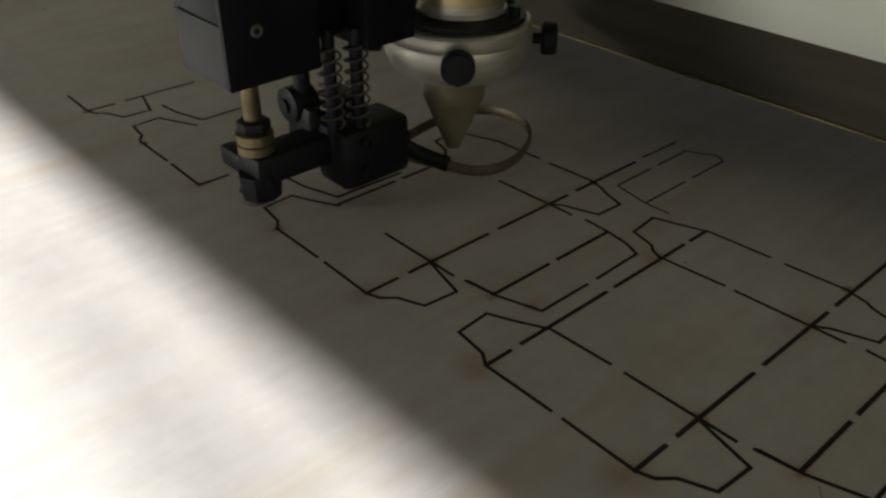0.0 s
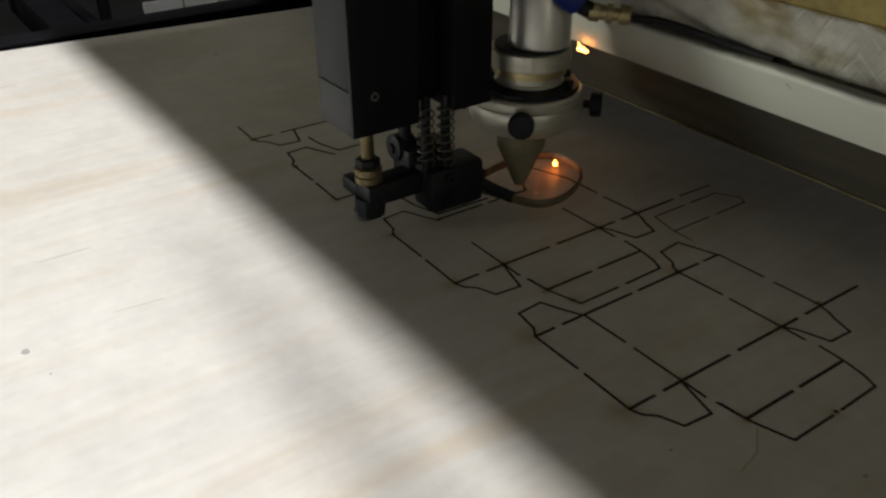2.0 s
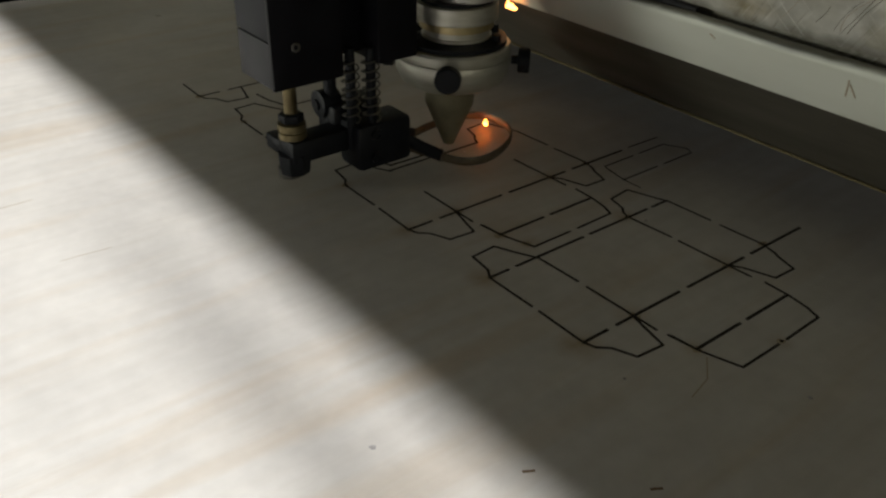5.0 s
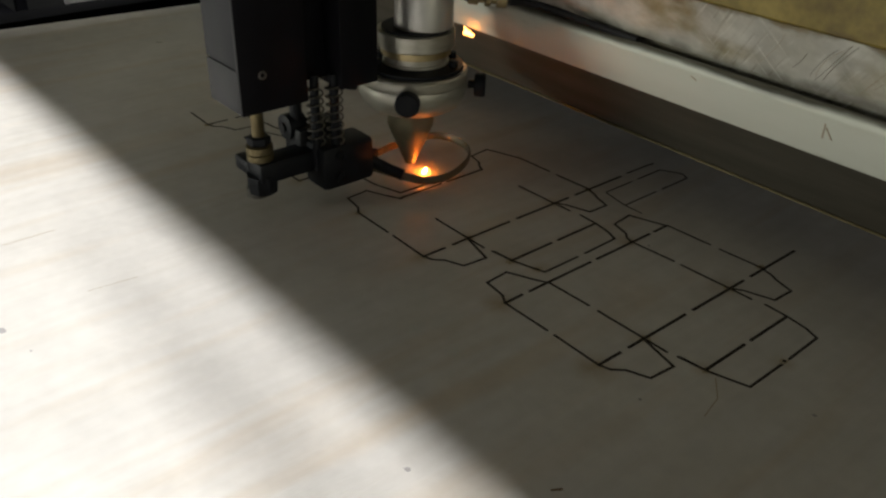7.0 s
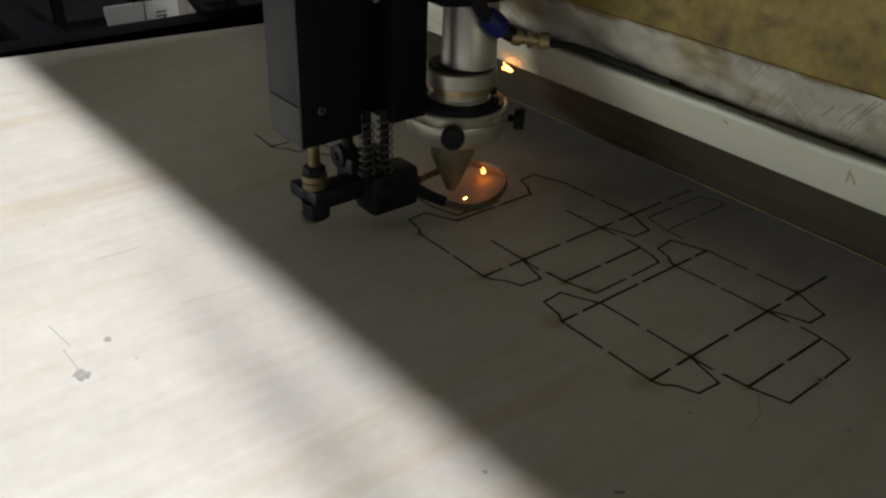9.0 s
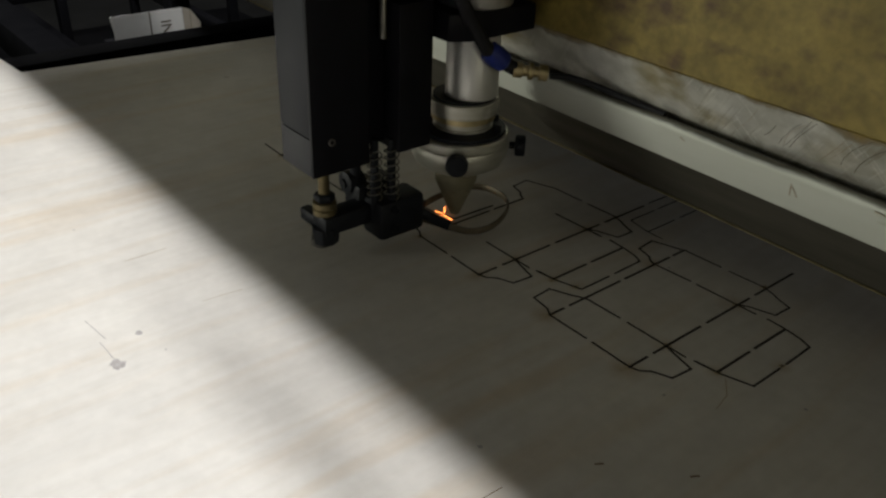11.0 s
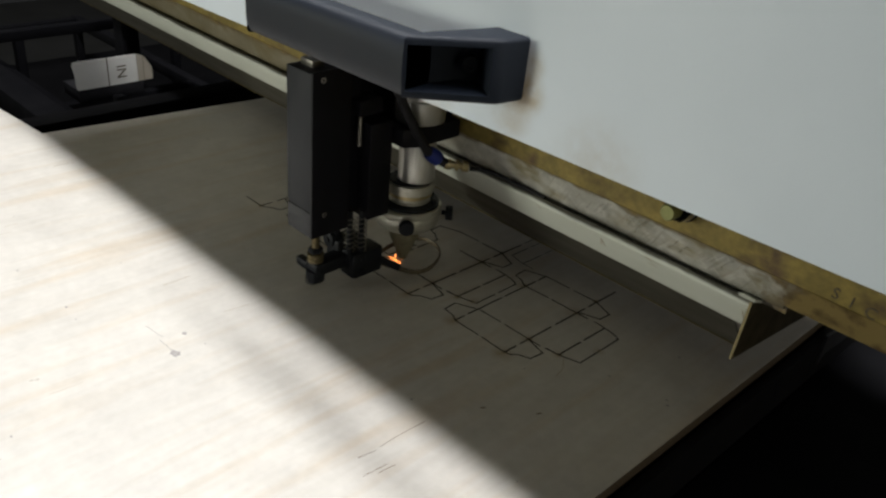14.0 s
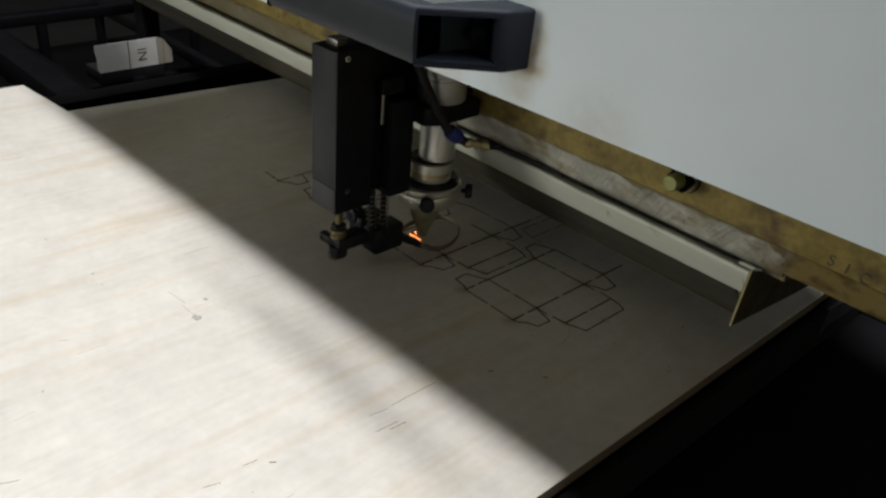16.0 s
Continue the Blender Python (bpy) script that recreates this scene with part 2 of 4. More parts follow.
def scraped_strip():
    """Milled metal with slanting tool marks that gives way to stained ochre primer at its upper edge and its end."""
    m = material("milled_strip", (0.54, 0.53, 0.46), 0.5, 0.2, (0.72, 0.71, 0.65), 16, (1.2, 2, 2), 0.1, 160, (0.38, 0.62),
                 third=(0.34, 0.29, 0.17), third_scale=14, third_spread=(0.5, 0.7), blotch=((40, 0.82, 1.08), (13, 0.78, 1.1)))
    nt = m.node_tree
    b = nt.nodes["Principled BSDF"]

    def node(kind, **values):
        n = nt.nodes.new(kind)
        for key, v in values.items():
            n.inputs[key.replace("_", " ")].default_value = v
        return n

    def blend(a, colour, fac):
        n = nt.nodes.new("ShaderNodeMix")
        n.data_type = "RGBA"
        nt.links.new(a, n.inputs["A"])
        n.inputs["B"].default_value = (*colour, 1)
        nt.links.new(fac, n.inputs["Factor"])
        return n.outputs["Result"]

    def ramp(value, lo, hi, top=1.0):
        n = node("ShaderNodeMapRange")
        n.inputs["From Min"].default_value, n.inputs["From Max"].default_value, n.inputs["To Max"].default_value = lo, hi, top
        nt.links.new(value, n.inputs["Value"])
        return n.outputs[0]

    def maths(op, a, c):
        n = nt.nodes.new("ShaderNodeMath")
        n.operation = op
        nt.links.new(a, n.inputs[0])
        if isinstance(c, float):
            n.inputs[1].default_value = c
        else:
            nt.links.new(c, n.inputs[1])
        return n.outputs[0]

    def noise(vector, scale, detail=4):
        n = node("ShaderNodeTexNoise", Scale=scale, Detail=detail)
        nt.links.new(vector, n.inputs["Vector"])
        return n.outputs["Fac"]

    co = nt.nodes.new("ShaderNodeTexCoord").outputs["Object"]
    out = b.inputs["Base Color"].links[0].from_socket
    # two sets of slanting marks, pale and dark
    for angle, across, colour, lo, hi, top in ((40, 300, (0.88, 0.88, 0.84), 0.57, 0.68, 0.4), (36, 240, (0.2, 0.17, 0.11), 0.60, 0.68, 0.45), (-40, 330, (0.85, 0.85, 0.8), 0.62, 0.69, 0.5)):
        mp = node("ShaderNodeMapping")
        mp.vector_type = "TEXTURE"
        mp.inputs["Rotation"].default_value = (0, radians(angle), 0)
        mp.inputs["Scale"].default_value = (1, 40, 16)
        nt.links.new(co, mp.inputs["Vector"])
        where = maths("MULTIPLY", ramp(noise(mp.outputs[0], across, 2), lo, hi, top), ramp(noise(co, 17, 3), 0.42, 0.58))
        out = blend(out, colour, where)
    xyz = nt.nodes.new("ShaderNodeSeparateXYZ")
    nt.links.new(co, xyz.inputs[0])
    wobble = noise(co, 45, 6)
    drift = noise(co, 11, 3)
    # shade painted into the colour along the rail, mixed with oily dirt
    shade_grime = ramp(maths("ADD", xyz.outputs["Z"], maths("MULTIPLY", maths("ADD", wobble, drift), 0.016)), 0.1975, 0.1890, 0.6)
    out = blend(out, (0.07, 0.055, 0.033), shade_grime)
    worn = maths("ADD", xyz.outputs["X"], maths("MULTIPLY", drift, 0.3))
    out = blend(out, (0.17, 0.135, 0.06), ramp(worn, -0.14, -0.36, 0.8))
    # primer from the top edge down, and from the end inwards
    height = maths("ADD", xyz.outputs["Z"], maths("MULTIPLY", maths("ADD", wobble, drift), 0.022))
    end = maths("ADD", maths("MULTIPLY", xyz.outputs["X"], 0.35), maths("MULTIPLY", wobble, 0.05))
    primer = maths("MAXIMUM", ramp(height, 0.2395, 0.2465), ramp(end, 0.160, 0.168))
    stain = maths("MAXIMUM", ramp(height, 0.2365, 0.2415, 0.6), ramp(end, 0.152, 0.163, 0.85))
    out = blend(out, (0.15, 0.10, 0.045), stain)
    tone = node("ShaderNodeMix")
    tone.data_type = "RGBA"
    tone.inputs["A"].default_value, tone.inputs["B"].default_value = (0.30, 0.22, 0.085, 1), (0.13, 0.085, 0.035, 1)
    nt.links.new(ramp(noise(co, 38, 7), 0.46, 0.62), tone.inputs["Factor"])
    last = nt.nodes.new("ShaderNodeMix")
    last.data_type = "RGBA"
    nt.links.new(out, last.inputs["A"])
    nt.links.new(tone.outputs["Result"], last.inputs["B"])
    nt.links.new(primer, last.inputs["Factor"])
    nt.links.new(last.outputs["Result"], b.inputs["Base Color"])
    return m


STRIP = scraped_strip()


def shaded_lip_rail():
    """Cream enamel with shade and oily dirt painted down from the upper lip and specks over the face."""
    m = material("shaded_lip_enamel", (0.67, 0.685, 0.62), 0.42, 0, (0.61, 0.625, 0.55), 14, (0.4, 2, 2), 0.05, 90,
                 third=(0.34, 0.3, 0.2), third_scale=22, third_spread=(0.64, 0.8))
    nt = m.node_tree
    b = nt.nodes["Principled BSDF"]
    out = b.inputs["Base Color"].links[0].from_socket
    co = nt.nodes.new("ShaderNodeTexCoord").outputs["Object"]
    xyz = nt.nodes.new("ShaderNodeSeparateXYZ")
    nt.links.new(co, xyz.inputs[0])
    for size, gain, lo, hi, top, colour in ((9, 0.012, 0.1712, 0.1758, 0.92, (0.045, 0.042, 0.032)), (60, 0.006, 0.1700, 0.1725, 0.5, (0.09, 0.08, 0.055))):
        n = nt.nodes.new("ShaderNodeTexNoise")
        n.inputs["Scale"].default_value, n.inputs["Detail"].default_value = size, 5
        nt.links.new(co, n.inputs["Vector"])
        reach = nt.nodes.new("ShaderNodeMath")
        reach.operation = "MULTIPLY_ADD"
        nt.links.new(n.outputs["Fac"], reach.inputs[0])
        reach.inputs[1].default_value = gain
        nt.links.new(xyz.outputs["Z"], reach.inputs[2])
        r = nt.nodes.new("ShaderNodeMapRange")
        r.inputs["From Min"].default_value, r.inputs["From Max"].default_value, r.inputs["To Max"].default_value = lo, hi, top
        nt.links.new(reach.outputs[0], r.inputs["Value"])
        mix = nt.nodes.new("ShaderNodeMix")
        mix.data_type = "RGBA"
        nt.links.new(out, mix.inputs["A"])
        mix.inputs["B"].default_value = (*colour, 1)
        nt.links.new(r.outputs[0], mix.inputs["Factor"])
        out = mix.outputs["Result"]
    nt.links.new(out, b.inputs["Base Color"])
    return m


RAIL = shaded_lip_rail()


# ---- mesh helpers ----
def thing(name, label, category, kind="", group=""):
    ob = new(name)
    return tagged(ob, label, category, group, kind)


TILT = pose(0, 0, 0, 0, -0.2, 1.3)


def finish(name, bm, mat, smooth=0.6):
    me = bpy.data.meshes.new(name)
    bmesh.ops.recalc_face_normals(bm, faces=bm.faces)
    for f in bm.faces:
        f.smooth = True
    for e in bm.edges:
        if len(e.link_faces) == 2 and e.calc_face_angle(0) > smooth:
            e.smooth = False
    bm.to_mesh(me)
    bm.free()
    me.materials.append(mat)
    return me


def part(name, bm, mat, parent=None, label=""):
    ob = new(name, finish(name, bm, mat))
    ob.parent = parent
    if label:
        ob["label"] = label
    return ob


def box(lo, hi, bevel=0.001, bm=None, m=None):
    bm = bm or bmesh.new()
    lo, hi = Vector(lo), Vector(hi)
    made = bmesh.ops.create_cube(bm, size=1)
    vs = made["verts"]
    for v in vs:
        v.co = Vector([(lo[k] + hi[k]) / 2 + v.co[k] * (hi[k] - lo[k]) for k in range(3)])
    if bevel:
        es = list({e for v in vs for e in v.link_edges})
        out = bmesh.ops.bevel(bm, geom=es, offset=bevel, segments=2, affect="EDGES", profile=0.5)
        vs = list({v for f in out["faces"] for v in f.verts} | {v for v in vs if v.is_valid})
    if m:
        bmesh.ops.transform(bm, matrix=m, verts=vs)
    return bm


def lathe(profile, at=(0, 0, 0), m=None, n=40, bm=None):
    """Turns (radius, height) pairs about z at a place."""
    bm = bm or bmesh.new()
    rings, vs = [], []
    for r, z in profile:
        ring = [bm.verts.new((r * math.cos(2 * math.pi * k / n), r * math.sin(2 * math.pi * k / n), z)) for k in range(n)]
        rings.append(ring)
        vs += ring
    for a, b in zip(rings, rings[1:]):
        for k in range(n):
            bm.faces.new((a[k], a[(k + 1) % n], b[(k + 1) % n], b[k]))
    bm.faces.new(rings[0])
    bm.faces.new(rings[-1])
    bmesh.ops.transform(bm, matrix=Matrix.Translation(at) @ (m or Matrix()), verts=vs)
    return bm


def swept(points, radius, n=10, closed=False, flat=None, bm=None):
    """A tube along points; flat gives (half width, half height) of an oval section."""
    bm = bm or bmesh.new()
    pts = [Vector(p) for p in points]
    rings = []
    for i, p in enumerate(pts):
        a = pts[i - 1] if (i or closed) else p
        b = pts[(i + 1) % len(pts)] if (i < len(pts) - 1 or closed) else p
        d = (b - a).normalized()
        up = Vector((0, 0, 1)) if abs(d.z) < 0.95 else Vector((1, 0, 0))
        s = d.cross(up).normalized()
        u = s.cross(d)
        w, h = flat or (radius, radius)
        rings.append([bm.verts.new(p + s * w * math.cos(2 * math.pi * k / n) + u * h * math.sin(2 * math.pi * k / n)) for k in range(n)])
    pairs = list(zip(rings, rings[1:])) + ([(rings[-1], rings[0])] if closed else [])
    for a, b in pairs:
        for k in range(n):
            bm.faces.new((a[k], a[(k + 1) % n], b[(k + 1) % n], b[k]))
    if not closed:
        bm.faces.new(rings[0])
        bm.faces.new(rings[-1])
    return bm


def extruded(outline, z0, z1, m=None, bevel=0.0, bm=None):
    """A prism over an (x, y) outline."""
    bm = bm or bmesh.new()
    lo = [bm.verts.new((x, y, z0)) for x, y in outline]
    hi = [bm.verts.new((x, y, z1)) for x, y in outline]
    n = len(lo)
    faces = [bm.faces.new(lo), bm.faces.new(hi)]
    for k in range(n):
        bm.faces.new((lo[k], lo[(k + 1) % n], hi[(k + 1) % n], hi[k]))
    bmesh.ops.recalc_face_normals(bm, faces=bm.faces)
    if bevel:
        bmesh.ops.bevel(bm, geom=list({e for f in faces for e in f.edges}), offset=bevel, segments=2, affect="EDGES", profile=0.5)
    if m:
        bmesh.ops.transform(bm, matrix=m, verts=bm.verts)
    return bm


def smooth_path(points, steps=6, closed=False):
    """Catmull-Rom points through the given ones."""
    pts = [Vector(p) for p in points]
    n = len(pts)
    out = []
    for i in range(n if closed else n - 1):
        p0 = pts[i - 1] if (i or closed) else pts[0]
        p1, p2 = pts[i], pts[(i + 1) % n]
        p3 = pts[(i + 2) % n] if (closed or i + 2 < n) else pts[-1]
        for k in range(steps):
            t = k / steps
            out.append(0.5 * (2 * p1 + (p2 - p0) * t + (2 * p0 - 5 * p1 + 4 * p2 - p3) * t * t + (3 * p1 - p0 - 3 * p2 + p3) * t ** 3))
    if not closed:
        out.append(pts[-1])
    return out


# x-profile prisms: an outline in (y, z) run along x
ALONG_X = Matrix(((0, 0, 1, 0), (1, 0, 0, 0), (0, 1, 0, 0), (0, 0, 0, 1)))


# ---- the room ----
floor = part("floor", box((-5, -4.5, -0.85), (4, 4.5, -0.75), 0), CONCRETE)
tagged(floor, "near-black concrete workshop floor", "floor", kind="structure")
ceiling = part("ceiling", box((-5, -4.5, CEIL), (4, 4.5, CEIL + 0.1), 0), PLASTER)
tagged(ceiling, "plain grey painted workshop ceiling", "ceiling", kind="structure")
for wname, lo, hi in (("wall_west", (-5.1, -4.5, -0.75), (-5, 4.5, CEIL)), ("wall_east_1", (4, -4.5, -0.75), (4.1, -1.55, CEIL)), ("wall_east_2", (4, -0.25, -0.75), (4.1, 4.5, CEIL)),
                      ("wall_east_3", (4, -1.55, -0.75), (4.1, -0.25, 0.2)), ("wall_east_4", (4, -1.55, 1.3), (4.1, -0.25, CEIL)),
                      ("wall_north", (-5, 4.5, -0.75), (4, 4.6, CEIL)), ("wall_south_1", (-5, -4.6, -0.75), (-3.6, -4.5, CEIL)),
                      ("wall_south_2", (-1.4, -4.6, -0.75), (4, -4.5, CEIL)), ("wall_south_3", (-3.6, -4.6, -0.75), (-1.4, -4.5, 0.2)),
                      ("wall_south_4", (-3.6, -4.6, 1.3), (-1.4, -4.5, CEIL))):
    tagged(part(wname, box(lo, hi, 0), UNLIT_WALL if wname == "wall_west" else PLASTER), "far workshop wall coloured near black to look unlit" if wname == "wall_west" else "plain grey painted workshop wall", "wall", kind="structure")


# Assumed window, never in view, round the added fill lamp.
window = thing("assumed_window_1", "assumed unseen window framing the added fill lamp", "window", "structure")
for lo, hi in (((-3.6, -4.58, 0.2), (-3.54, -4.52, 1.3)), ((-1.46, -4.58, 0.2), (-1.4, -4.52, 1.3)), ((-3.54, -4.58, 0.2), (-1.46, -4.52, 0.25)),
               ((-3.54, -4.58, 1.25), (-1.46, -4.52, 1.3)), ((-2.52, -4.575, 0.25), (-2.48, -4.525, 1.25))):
    part("assumed_window_frame", box(lo, hi, 0.004), CREAM, window)
# Unseen side window, assumed as the place of the warm fill.
assumed_side_window = thing("assumed_window_2", "assumed unseen side window framing a weak warm added fill", "window", "structure")
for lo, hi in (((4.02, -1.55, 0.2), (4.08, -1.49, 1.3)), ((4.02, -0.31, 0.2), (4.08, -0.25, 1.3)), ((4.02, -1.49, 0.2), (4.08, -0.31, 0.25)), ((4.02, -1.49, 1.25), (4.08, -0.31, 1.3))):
    part("assumed_window_frame", box(lo, hi, 0.004), CREAM, assumed_side_window)


def ceiling_lamp(x, y, z, length, width=0.2, turn=0):
    lamp = thing("ceiling_lamp", "long white fluorescent lamp hanging over the cutting table", "lamp")
    lamp.location, lamp.rotation_euler = (x, y, z), (0, 0, radians(turn))
    h, w = length / 2, width / 2
    part("housing", extruded([(-w - 0.05, 0.012), (-w, 0.07), (w, 0.07), (w + 0.05, 0.012)], -h, h, ALONG_X), CREAM, lamp)
    part("diffuser", box((-h, -w, 0.004), (h, w, 0.011), 0.002), TUBE_GLOW, lamp, "glowing white diffuser")
    for s in (-1, 1):
        part("hanger", swept([(s * h * 0.7, 0, 0.07), (s * h * 0.7, 0, CEIL - z)], 0.004, 8), DARK, lamp)


ceiling_lamp(LAMP_X, LAMP_Y, LAMP_Z + 0.002, 6.02, 0.38, LAMP_TURN)


# ---- the plywood sheet with its burnt cuts ----
sheet = thing("plywood_sheet", "large pale plywood sheet with laser-burnt carton outlines, lying on the cutter", "plywood")
ragged = [(-1.195 + 0.006 * math.sin(5.1 * k) - 0.004 * math.cos(11 * k), -1.1 + 0.885 * k / 24) for k in range(25)]
EDGE = [(-1.0, -0.197), (-0.955, 0.26), (-0.925, 0.6), (0.353, 0.6), (0.353, -1.1)]
part("face_veneer", extruded(ragged + EDGE, -0.0016, 0, None, 0.0004), PLY, sheet, "pale birch veneer with faint brown streaks")
part("core", extruded(ragged + EDGE, -0.018, -0.0017), PLY_EDGE, sheet, "brown layered plywood core")
unit = finish("cut_line", box((-0.5, -0.5, -0.5), (0.5, 0.5, 0.5), 0), CHAR)
knot_unit = finish("scratch", box((-0.5, -0.5, -0.5), (0.5, 0.5, 0.5), 0), KNOT)
split_unit = finish("grain_split", box((-0.5, -0.5, -0.5), (0.5, 0.5, 0.5), 0), SPLIT)
scratch_unit = finish("scratch", box((-0.5, -0.5, -0.5), (0.5, 0.5, 0.5), 0), SCRATCH)


def stroke(ax, ay, bx, by, width, mesh=unit, name="cut_line", lift=0.0003):
    """One burnt kerf from a to b, in millimetres of the sheet."""
    d = Vector((bx - ax, by - ay)) / 1000
    ob = new(name, mesh)
    ob.parent = sheet
    ob.location = ((ax + bx) / 2000, (ay + by) / 2000, lift / 2 - 0.0004)
    ob.rotation_euler = (0, 0, math.atan2(d.y, d.x))
    ob.scale = (d.length + width * 0.8, width, lift + 0.0008)


def chain(points, ox, oy, width):
    for a, b in zip(points, points[1:]):
        stroke(ox + a[0], oy + a[1], ox + b[0], oy + b[1], width)


def carton(ox, oy, parts):
    """A carton blank: creases along y at 0 and 100, four glue flaps and an end panel."""
    thick, thin = 0.0026, 0.0021
    ends = dict(
        front_l=((0, -1), (47, -1)), front_r=((55, -1), (100, -2)),
        low_l=((2, 49), (44, 50)), low_m=((54, 50), (121, 50)), low_r=((130, 52), (154, 55)),
        up_l=((0, 158), (44, 161)), up_m=((52, 161), (120, 163)), up_r=((132, 165), (152, 164)),
        back_l=((0, 209), (46, 211)), back_r=((57, 211), (97, 213)))
    for key, (a, b) in ends.items():
        if key in parts:
            stroke(ox + a[0], oy + a[1], ox + b[0], oy + b[1], thin)
    dashes = dict(y1=(0, ((0, 18), (27, 101), (110, 182), (190, 208))), y1_mid=(0, ((50, 101), (110, 157))),
                  y2=(100, ((-2, 22), (32, 101), (112, 182), (193, 262))), y2_low=(100, ((-2, 22),)), y2_part=(100, ((34, 101),)),
                  inner=(152, ((55, 104), (113, 164))))
    for key, (x, runs) in dashes.items():
        if key in parts:
            for a, b in runs:
                stroke(ox + x, oy + a, ox + x, oy + b, thick)
    chains = dict(
        flap_bl=((0, -1), (-9, 5), (-31, 8), (-33, 32), (-13, 41), (2, 49)),
        flap_tl=((0, 157), (-9, 161), (-14, 166), (-32, 171), (-35, 196), (0, 208)),
        flap_br=((100, -2), (109, 1), (116, 9), (133, 16), (135, 40), (101, 49)),
        flap_tr=((97, 213), (111, 209), (116, 206), (134, 200), (133, 177), (109, 169), (100, 163)),
        end_low=((132, 53), (154, 55), (183, 64), (183, 105)),
        end_top=((183, 115), (182, 156), (170, 161), (152, 164)),
        long_low=((183, 64), (184, 122)))
    for key, pts in chains.items():
        if key in parts:
            chain(pts, ox, oy, thin if key != "long_low" else thick)


FULL = "front_l front_r low_l low_m low_r up_l up_m up_r back_l back_r y1 y2 inner flap_bl flap_tl flap_br flap_tr end_low end_top".split()
carton(0, 0, FULL)
carton(-196, -6, [k for k in FULL if k not in ("y1", "low_l", "up_l", "back_l")] + ["y1_mid", "back_l"])
carton(-388, -14, ["front_l", "front_r", "flap_bl", "y2_low", "end_low", "long_low"])
carton(-576, -20, ["front_r", "flap_br", "y2_low", "y2_part", "end_low"])
# the end panel of the next row, and the crease that runs on to it
for a, b in ((216, 256), (266, 303)):
    stroke(-81, a, -81, b, 0.0015)
for a, b in ((209, 257), (268, 309)):
    stroke(-51, a, -51, b, 0.0015)
stroke(-97, 268, -96, 310, 0.0017)
chain(((-31, 209), (-51, 209), (-80, 215)), 0, 0, 0.0012)
chain(((-79, 303), (-60, 314), (-51, 309)), 0, 0, 0.0010)
# pencil marks, fine splits along the grain and knots
for a in ((162, 53, 176, 35), (176, 35, 181, 13)):
    stroke(*a, 0.0009, scratch_unit, "scratch")
for a in ((-252, -357, -214, -352), (-212, -358, -180, -357)):
    stroke(*a, 0.0008, knot_unit, "scratch", 0.0001)
for a in ((162, -308, 164, -274), (135, -294, 139, -271), (137, -262, 136, -232), (136, -228, 137, -189), (114, -458, 116, -441), (-228, -524, -224, -514), (169, -291, 171, -268),
          (116, -508, 121, -490), (-19, -669, -13, -652)):
    stroke(*a, 0.0008, split_unit, "grain_split", 0.0001)
for x, y in ((216, -68), (163, -116), (-799, 59), (128, -432)):
    stroke(x, y, x + 3, y + 5, 0.002, split_unit, "grain_split", 0.0001)
rng = random.Random(7)
for k in range(30):
    x, y, l = rng.uniform(-900, 340), rng.uniform(-900, -170), rng.uniform(8, 46)
    s = rng.uniform(-0.12, 0.12)
    stroke(x, y, x + s * l, y + l, rng.uniform(0.0004, 0.0011), scratch_unit, "scratch", 0.0001)


def knot(x, y, r, seed):
    g = random.Random(seed)
    ring = [(x + r * (0.6 + 0.6 * g.random()) * math.cos(k * 0.5236), y + 0.8 * r * (0.6 + 0.6 * g.random()) * math.sin(k * 0.5236)) for k in range(12)]
    part("knot", extruded(ring, -0.0005, 0.00015), KNOT, sheet)


def scorch(x, y, seed):
    """A brown halo with a black burn where the beam dwelt."""
    g = random.Random(seed)
    for r, mat, top in ((g.uniform(0.0035, 0.006), SCORCH, 0.00012), (g.uniform(0.0014, 0.0022), CHAR, 0.00045)):
        ring = [(x + r * (0.55 + 0.6 * g.random()) * math.cos(k * 0.449), y + r * (0.55 + 0.6 * g.random()) * math.sin(k * 0.449)) for k in range(14)]
        part("scorch_mark", extruded(ring, -0.0005, top), mat, sheet)


for k, (x, y) in enumerate(((0, 0), (100, -2), (100, 50), (100, 162), (-1, 158), (152, 55), (182, 110), (-96, -8), (-96, 45), (-96, 156), (-44, 48), (-196, -7), (-288, -15), (-382, -14), (-476, -21), (-20, 56), (-96, 205), (97, 213))):
    scorch(x / 1000, y / 1000, 60 + k)
knot(-0.171, -0.357, 0.0085, 1)
knot(-0.205, -0.325, 0.004, 5)
for k in range(16):
    knot(rng.uniform(-0.7, 0.33), rng.uniform(-0.6, 0.2), rng.uniform(0.0012, 0.0028), 20 + k)


# ---- the cutter's bed and what stands beyond it ----
bed = thing("cutter_bed", "dark steel bed frame of the laser cutter under the plywood", "machine bed")
part("long_rail", box((-2.9, 0.095, -0.40), (0.30, 0.19, -0.30), 0.004), DARK, bed)
part("long_rail", box((-2.6, 0.62, -0.16), (0.9, 0.72, -0.03), 0.004), DARK, bed)
part("long_rail", box((-2.6, -1.15, -0.16), (0.30, -1.05, -0.04), 0.004), DARK, bed)
for x in (-1.15, -0.5, 0.27):
    part("cross_rail", box((x, -1.1, -0.1), (x + 0.06, 0.66, -0.0185), 0.003), DARK, bed)
for x in (-2.5, 0.2):
    for y in (-1.1, 0.64):
        part("leg", box((x, y, -0.75), (x + 0.07, y + 0.07, -0.1), 0.004), DARK, bed)
